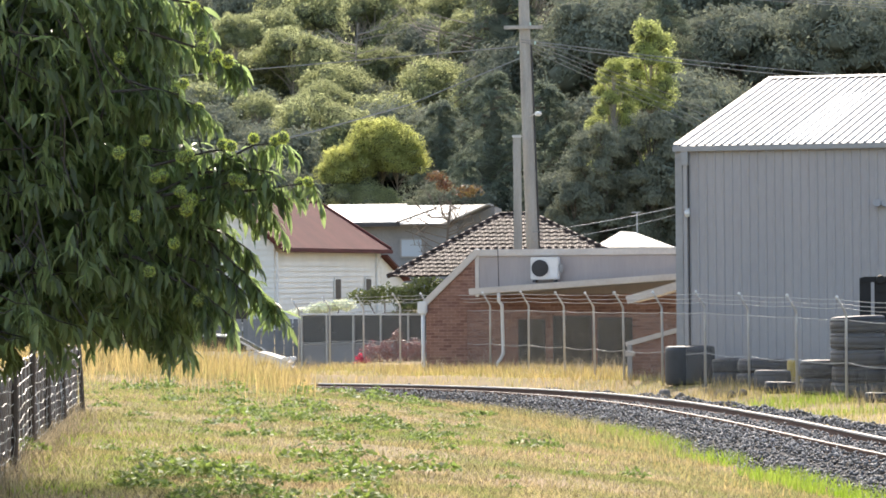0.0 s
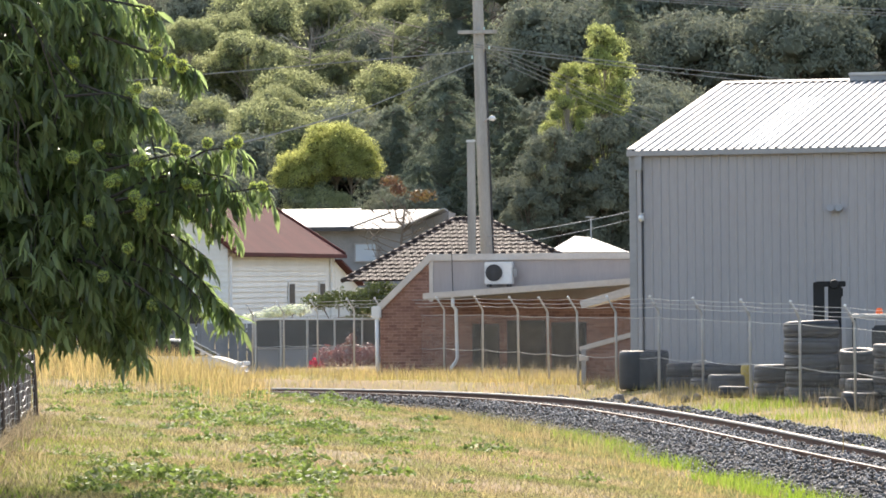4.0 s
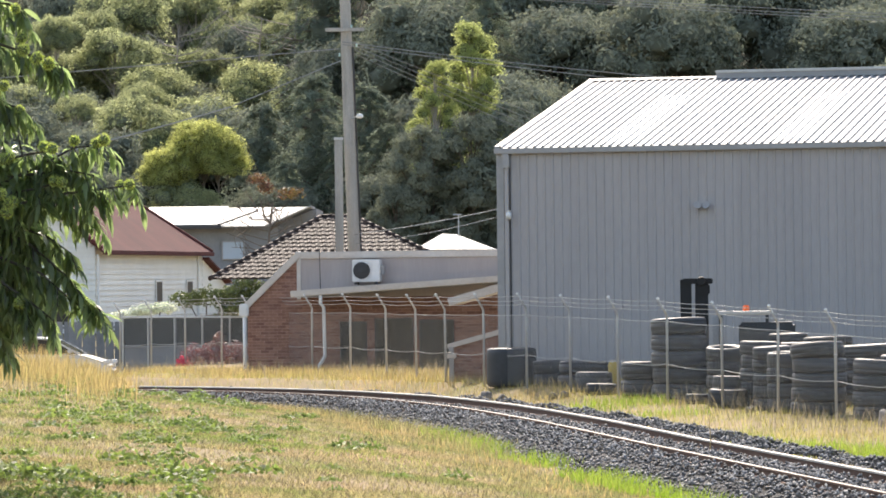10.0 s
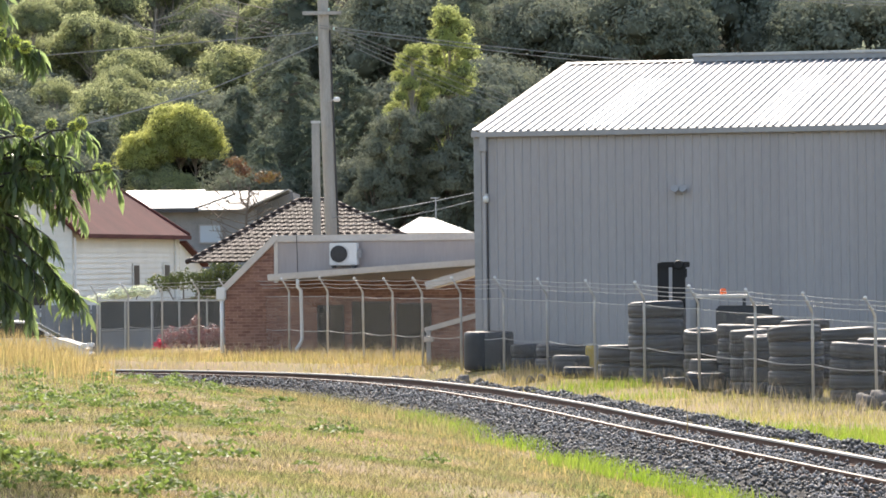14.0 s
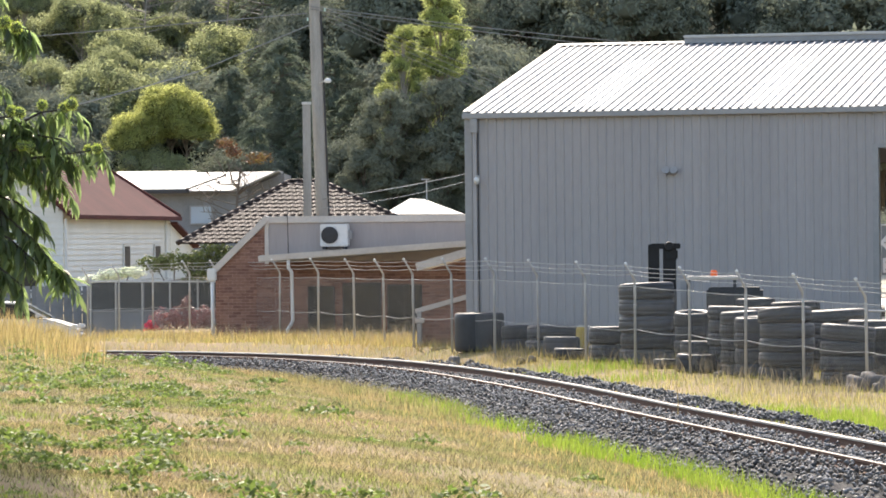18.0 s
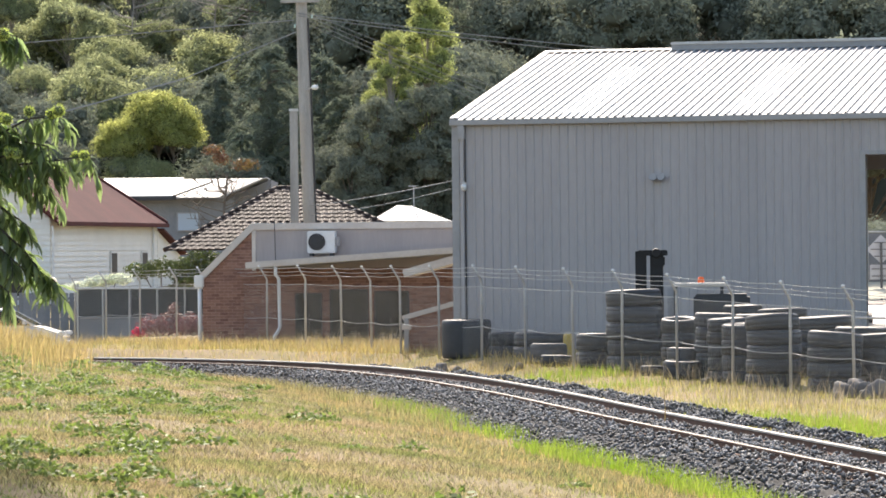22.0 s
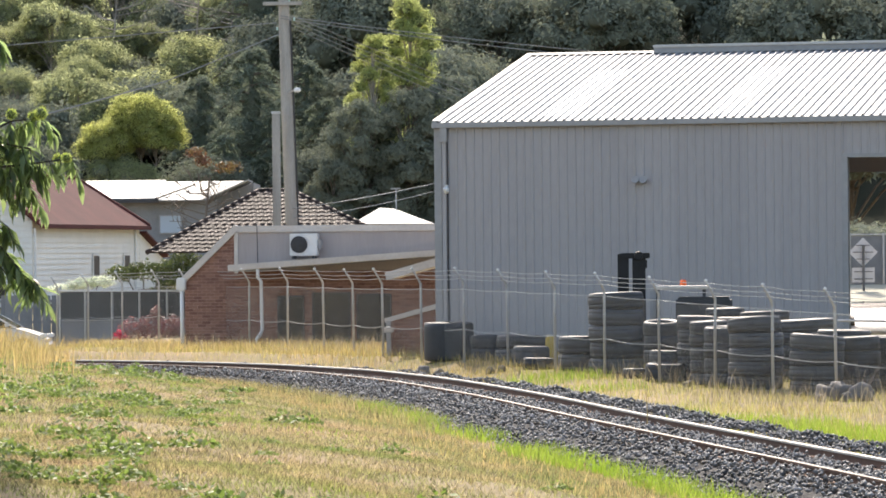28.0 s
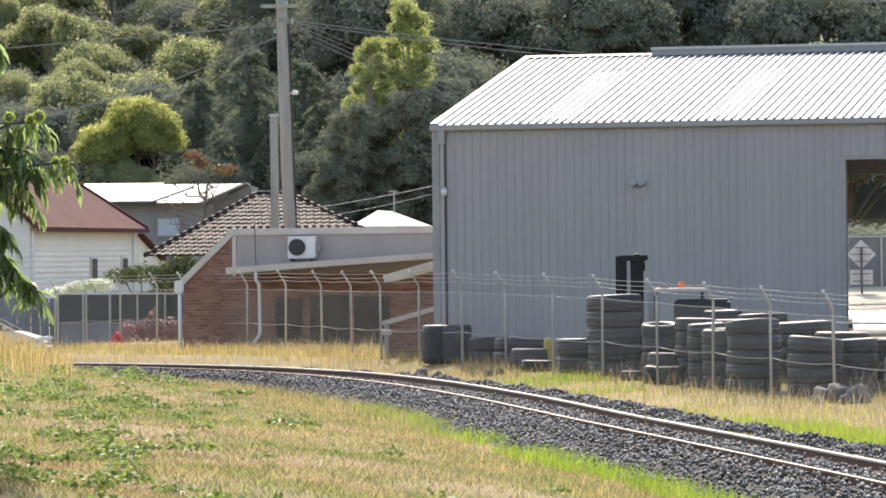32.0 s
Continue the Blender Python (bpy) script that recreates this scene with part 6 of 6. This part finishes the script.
for x, z in BURRS:
    y = CY - rng.uniform(0.55, 0.95)
    piece("burr", burr_me, chestnut, pose(x * y / (CY - 0.7), y, z, *rng.uniform(0, 360, 3)) @ Matrix.Scale(rng.uniform(1.0, 1.3), 4))

# ---- wire-mesh farm fence under the chestnut ----
farm = thing("farm_fence", pose(0, 0, 0), "old timber and wire-mesh farm fence under the tree", "fence")
line = [Vector((x, y, gz(x, y))) for x, y in ((-4.9, 28), (-5.2, 31.5), (-5.57, 35), (-5.97, 39), (-6.38, 43), (-6.84, 47.5), (-7.3, 52), (-7.88, 57.5), (-8.5, 64))]
fp_me = to_mesh("fence_post", tube([(0, 0, -0.3), (0.01, 0, 0.5), (0, 0.01, 1.12)], 0.04, 7, 0.033), M_OLDPOST)
for p in line:
    piece("fence_post", fp_me, farm, pose(*p, random.uniform(-3, 3), random.uniform(-3, 3), random.uniform(0, 360)))
for k, h in enumerate((0.08, 0.17, 0.26, 0.36, 0.46, 0.57, 0.68, 0.8, 0.92, 1.02)):
    pts = []
    for a, b in zip(line, line[1:]):
        for j in range(10):
            pts.append(a.lerp(b, j / 10) + Vector((random.uniform(-0.012, 0.012), 0, h + random.uniform(-0.02, 0.02))))
    part("line_wire", tube(pts, 0.004, 4), M_GALV, farm)
stay_me = to_mesh("stay_wire", tube([(0, 0, 0), (0.03, 0, 0.3), (-0.03, 0, 0.62), (0, 0, 0.97)], 0.0026, 3), M_GALV)
for a, b in zip(line, line[1:]):
    m = int((b - a).length / 0.42)
    for j in range(m):
        q = a.lerp(b, j / m) + Vector((0, -0.004, 0.05))
        piece("stay_wire", stay_me, farm, pose(*q, 0, random.uniform(-3, 3), random.uniform(0, 360)))
# dark brown boards added as the shade seen through the wire
shed2_me = to_mesh("dark_paling", box(-0.06, -0.01, 0, 0.06, 0.01, 1.0), mat("shade_brown_board", (0.09, 0.065, 0.055), (0.055, 0.04, 0.035), 2.0, 0.9, 0.3, thing=0.25))
backf = thing("dark_paling_fence", pose(0, 0, 0), "row of dark boards standing in for brown shade behind the wire", "fence")
a, b = Vector((-4.92, 28)), Vector((-8.56, 64.5))
for i in range(250):
    q = a.lerp(b, i / 249)
    piece("dark_paling", shed2_me, backf, pose(q.x - 0.09, q.y, gz(q.x - 0.09, q.y) - 0.1, 0, random.uniform(-2, 2), 95) @ Matrix.Diagonal((1.15, 1, 1.02 + random.uniform(-0.04, 0.04), 1)))

# ---- grasses ----


def blades(rng, x, y, height, width, lean=0.35):
    n = len(x)
    z = ground_z(x, y)
    h = height * rng.uniform(0.45, 1.25, n)
    a = rng.uniform(0, math.tau, n)
    b = rng.uniform(0, math.tau, n)
    l = h * lean * rng.uniform(0.2, 1.6, n)
    base = np.stack([x, y, z - 0.02], 1)
    wd = np.stack([np.cos(a), np.sin(a), 0 * a], 1) * (width * rng.uniform(0.6, 1.4, n))[:, None]
    mid = base + np.stack([np.cos(b) * l * 0.3, np.sin(b) * l * 0.3, h * 0.55], 1)
    tip = base + np.stack([np.cos(b) * l, np.sin(b) * l, h], 1)
    V = np.stack([base - wd / 2, base + wd / 2, mid + wd * 0.4, mid - wd * 0.4, tip], 1).reshape(-1, 3)
    k = 5 * np.arange(n)[:, None]
    F = np.concatenate([k + np.array(t) for t in ((0, 1, 2), (0, 2, 3), (3, 2, 4))])
    return V, F


def turf_blades(rng, x, y, height, width):
    n = len(x)
    z = ground_z(x, y)
    h = height * rng.uniform(0.4, 1.4, n)
    a, b = rng.uniform(0, math.tau, (2, n))
    base = np.stack([x, y, z - 0.01], 1)
    wd = np.stack([np.cos(a), np.sin(a), 0 * a], 1) * (width * rng.uniform(0.6, 1.5, n))[:, None]
    V = np.stack([base - wd / 2, base + wd / 2, base + np.stack([np.cos(b) * h * 0.7, np.sin(b) * h * 0.7, h], 1)], 1).reshape(-1, 3)
    return V, 3 * np.arange(n)[:, None] + np.arange(3)


def patchy(x, y, s, seed):
    return np.sin(x * s + seed) * np.sin(y * s * 0.6 + seed * 2.1) + 0.5 * np.sin(x * s * 2.3 + y * s * 1.1 + seed) + 0.4 * np.sin(y * s * 2.9 - x * s + 2 * seed)


rng = np.random.default_rng(21)


def scatter(n, y0, y1, test):
    """Positions in the seen wedge of the field that pass a test of (x, y, signed distance to the track)."""
    y = rng.uniform(y0, y1, n)
    x = rng.uniform(-0.165, 0.108, n) * y
    s, _ = side(x, y)
    k = test(x, y, s, rng.uniform(0, 1, n))
    return x[k], y[k]


def grass(name, n, y0, y1, test, height, width, material, label, make=blades):
    x, y = scatter(n, y0, y1, test)
    V, F = make(rng, x, y, height, width)
    tagged(new(name, stuff_mesh(name, V, F, material)), label, "grass", kind="stuff")


grass("short_turf", 700000, 30, 108, lambda x, y, s, u: (s > 2.0) & (u < 0.85 + 0.4 * patchy(x, y, 0.55, 1.0)), 0.055, 0.011, M_TURF, "short dry turf with green patches", turf_blades)
grass("turf_tussocks", 130000, 30, 108, lambda x, y, s, u: (s > 3.0) & (patchy(x, y, 3.3, 1.7) > 0.45), 0.085, 0.01, M_TURF, "small tussocks of mixed grass")
grass("dry_bank_grass", 60000, 30, 116, lambda x, y, s, u: (s > 2.0) & (s < 4.4) & (u < 0.6), 0.13, 0.011, M_DRYGRASS, "straw-coloured grass along the ballast")
grass("tall_dry_grass", 60000, 70, 116, lambda x, y, s, u: (s > 2.4) & (x < -0.0855 * y + 0.5 * np.sin(y * 0.7)) & (u < np.clip((y - 80) / 12, 0.03, 1)), 0.62, 0.011, M_DRYGRASS, "tall golden seeding grass on the bank")
grass("fence_line_grass", 190000, 60, 150, lambda x, y, s, u: (s < -2.2) & (s > -16) & (u < 0.95), 0.16, 0.008, M_VERGE, "long dry grass between the track and the fence")
grass("fence_line_green", 120000, 50, 96, lambda x, y, s, u: (s < -2.4) & (s > -4.6) & (patchy(x, y, 0.4, 3.0) + np.clip((80 - y) / 30, -0.5, 0.8) > 0.0), 0.22, 0.013, M_LUSH, "green grass beside the track")
grass("trackside_grass", 300000, 71, 117, lambda x, y, s, u: (s > 0.95 + np.clip((108 - y) / 8, 0, 0.55)) & (s < 3.0) & (u < np.clip((y - 71) / 9, 0, 1)) & (patchy(x, y, 0.8, 0.9) > -0.6), 0.2, 0.009, M_TURF, "mixed grass growing over the ballast edge")
grass("fresh_grass_strip", 230000, 34, 84, lambda x, y, s, u: (s > 1.7) & (s < 2.5 + 0.4 * patchy(x, y, 0.9, 0.3)) & (patchy(x, y, 0.3, 2.0) > -0.75 + 0.6 * u) & (u < 0.75), 0.22, 0.012, M_LUSH, "bright green grass at the foot of the ballast")
grass("field_green", 90000, 30, 88, lambda x, y, s, u: (s > 5.0) & (patchy(x, y, 0.35, 5.0) + 0.5 * patchy(x, y, 1.9, 0.6) + np.clip(-x - 3, -2, 3) * 0.2 > 0.6) & (u < 0.8), 0.07, 0.012, M_LUSH, "patches of green grass in the field")
grass("golden_verge", 110000, 96, 134, lambda x, y, s, u: (s < -1.7) & (s > -13) & (u < 0.55 + 0.4 * patchy(x, y, 0.7, 2.2)), 0.26, 0.011, M_DRYGRASS, "golden seeding grass between the track and the buildings")
# dead weeds along the foot of the farm fence
y = rng.uniform(35, 60, 1900)
x = np.interp(y, (28, 39, 52, 64), (-4.9, -5.97, -7.3, -8.5)) + rng.exponential(0.14, 1900) - 0.05
V, F = blades(rng, x, y, 0.22, 0.009, 0.8)
tagged(new("fence_weeds", stuff_mesh("fence_weeds", V, F, M_SEED)), "dead weeds and stalks along the farm fence", "weeds", kind="stuff")
# seed heads against the tyres and walls
x, y = scatter(26000, 74, 146, lambda x, y, s, u: (s < -4.0) & (s > -12) & (patchy(x, y, 1.3, 2.0) > -0.4))
V, F = blades(rng, x, y, 0.46, 0.011, 0.55)
tagged(new("seed_heads", stuff_mesh("seed_heads", V, F, M_SEED)), "dry seed stalks along the fence", "grass", kind="stuff")


def weed_mesh(seed, n, r):
    g = np.random.default_rng(seed)
    a, d = g.uniform(0, math.tau, n), r * np.sqrt(g.uniform(0, 1, n))
    P = np.stack([np.cos(a) * d, np.sin(a) * d, 0.04 + 0.12 * (1 - d / r) * g.uniform(0.3, 1.3, n) + 0.02], 1)
    D = np.stack([0 * a, 0 * a, 1 + 0 * a], 1) + g.normal(0, 0.3, (n, 3))
    D /= np.linalg.norm(D, axis=1)[:, None]
    V, F = leaf_quads(g, P, D, 0.07, 0.045)
    return V, F


g = np.random.default_rng(8)
weed_v, weed_f, made, total = [], [], 0, 0
kinds = [weed_mesh(k, 90, 0.24) for k in range(3)]
while made < 240:
    y = g.uniform(34, 96)
    x = g.uniform(-0.16, 0.03) * y
    s, _ = side(x, y)
    if s[0] < 4.5 or g.uniform() > np.clip(0.5 + 0.6 * float(patchy(np.array([x]), np.array([y]), 0.45, 4.0)[0]) - max(0, abs(x / y + 0.082) - 0.026) * 22, 0.05, 1):
        continue
    V, F = kinds[made % 3]
    k, t = g.uniform(0.4, 1.3), g.uniform(0, math.tau)
    V = V * k
    V = np.stack([V[:, 0] * math.cos(t) - V[:, 1] * math.sin(t) + x, V[:, 0] * math.sin(t) + V[:, 1] * math.cos(t) + y, V[:, 2] + gz(x, y)], 1)
    weed_v.append(V)
    weed_f.append(F + total)
    total += len(V)
    made += 1
tagged(new("field_weeds", stuff_mesh("field_weeds", np.concatenate(weed_v), np.concatenate(weed_f), M_WEED)), "low broad-leaved green weeds in the turf", "weeds", kind="stuff")
# one bleached stalk standing at the rail, dead stems at the fence
stalk = part("dead_stalk", tube([(3.1, 68.0, -0.35), (3.12, 68, 0.1), (3.1, 68, 0.42)], 0.012, 5, 0.005), M_DRYGRASS, None)
tagged(stalk, "single bleached stalk standing beside the rail", "stalk")
brush = thing("dead_brush", pose(7.9, 84.6, gz(7.9, 84.6)), "tangle of dead brown stems by the fence", "dead shrub")
bm = bmesh.new()
for k in range(40):
    a, L = g.uniform(0, math.tau), g.uniform(0.3, 0.8)
    bm_tube(bm, [(0, 0, -0.1), (math.cos(a) * L * 0.3, math.sin(a) * L * 0.3, L * 0.6), (math.cos(a) * L * 0.6, math.sin(a) * L * 0.6, L)], 0.009, 3, 0.003)
part("stems", bm, M_BARK, brush)

# ---- a swallow crossing in front of the hill ----
bird = thing("swallow", pose(0, 0, 0), "small pale swallow in gliding flight", "bird")
part("body", lathe([(0, -0.07), (0.014, -0.05), (0.02, -0.01), (0.018, 0.03), (0.008, 0.06), (0, 0.075)], 10, False), M_WHITE, bird, smooth=True).matrix_basis = pose(0, 0, 0, 0, -90)
for sgn in (1, -1):
    part("wing", prism([(-0.03, 0.0), (0.035, 0.0), (0.05, 0.004), (-0.02, 0.005)], 0.0, 0.13 * sgn), M_WHITE, bird).matrix_basis = pose(0, 0, 0.005, 25 * sgn)
part("tail", prism([(0.06, 0.0), (0.13, 0.004), (0.06, 0.005)], -0.02, 0.02), M_DARK, bird)


def motions():
    def at(t):
        return pose(2.71 - 6.2 * (t - 5.7), 40.0 + 0.2 * (t - 5.7), 4.51 + 1.27 * (t - 5.7) if t < 7 else 6.16, 0, 12, 0)

    walk(bird, [(t, at(t)) for t in (0.0, 2.0, 4.0, 5.0, 5.5, 5.7, 6.0, 6.2, 6.6, 7.0, 9.0, 14.0, 20.0, 26.0, 32.0)])


motions()
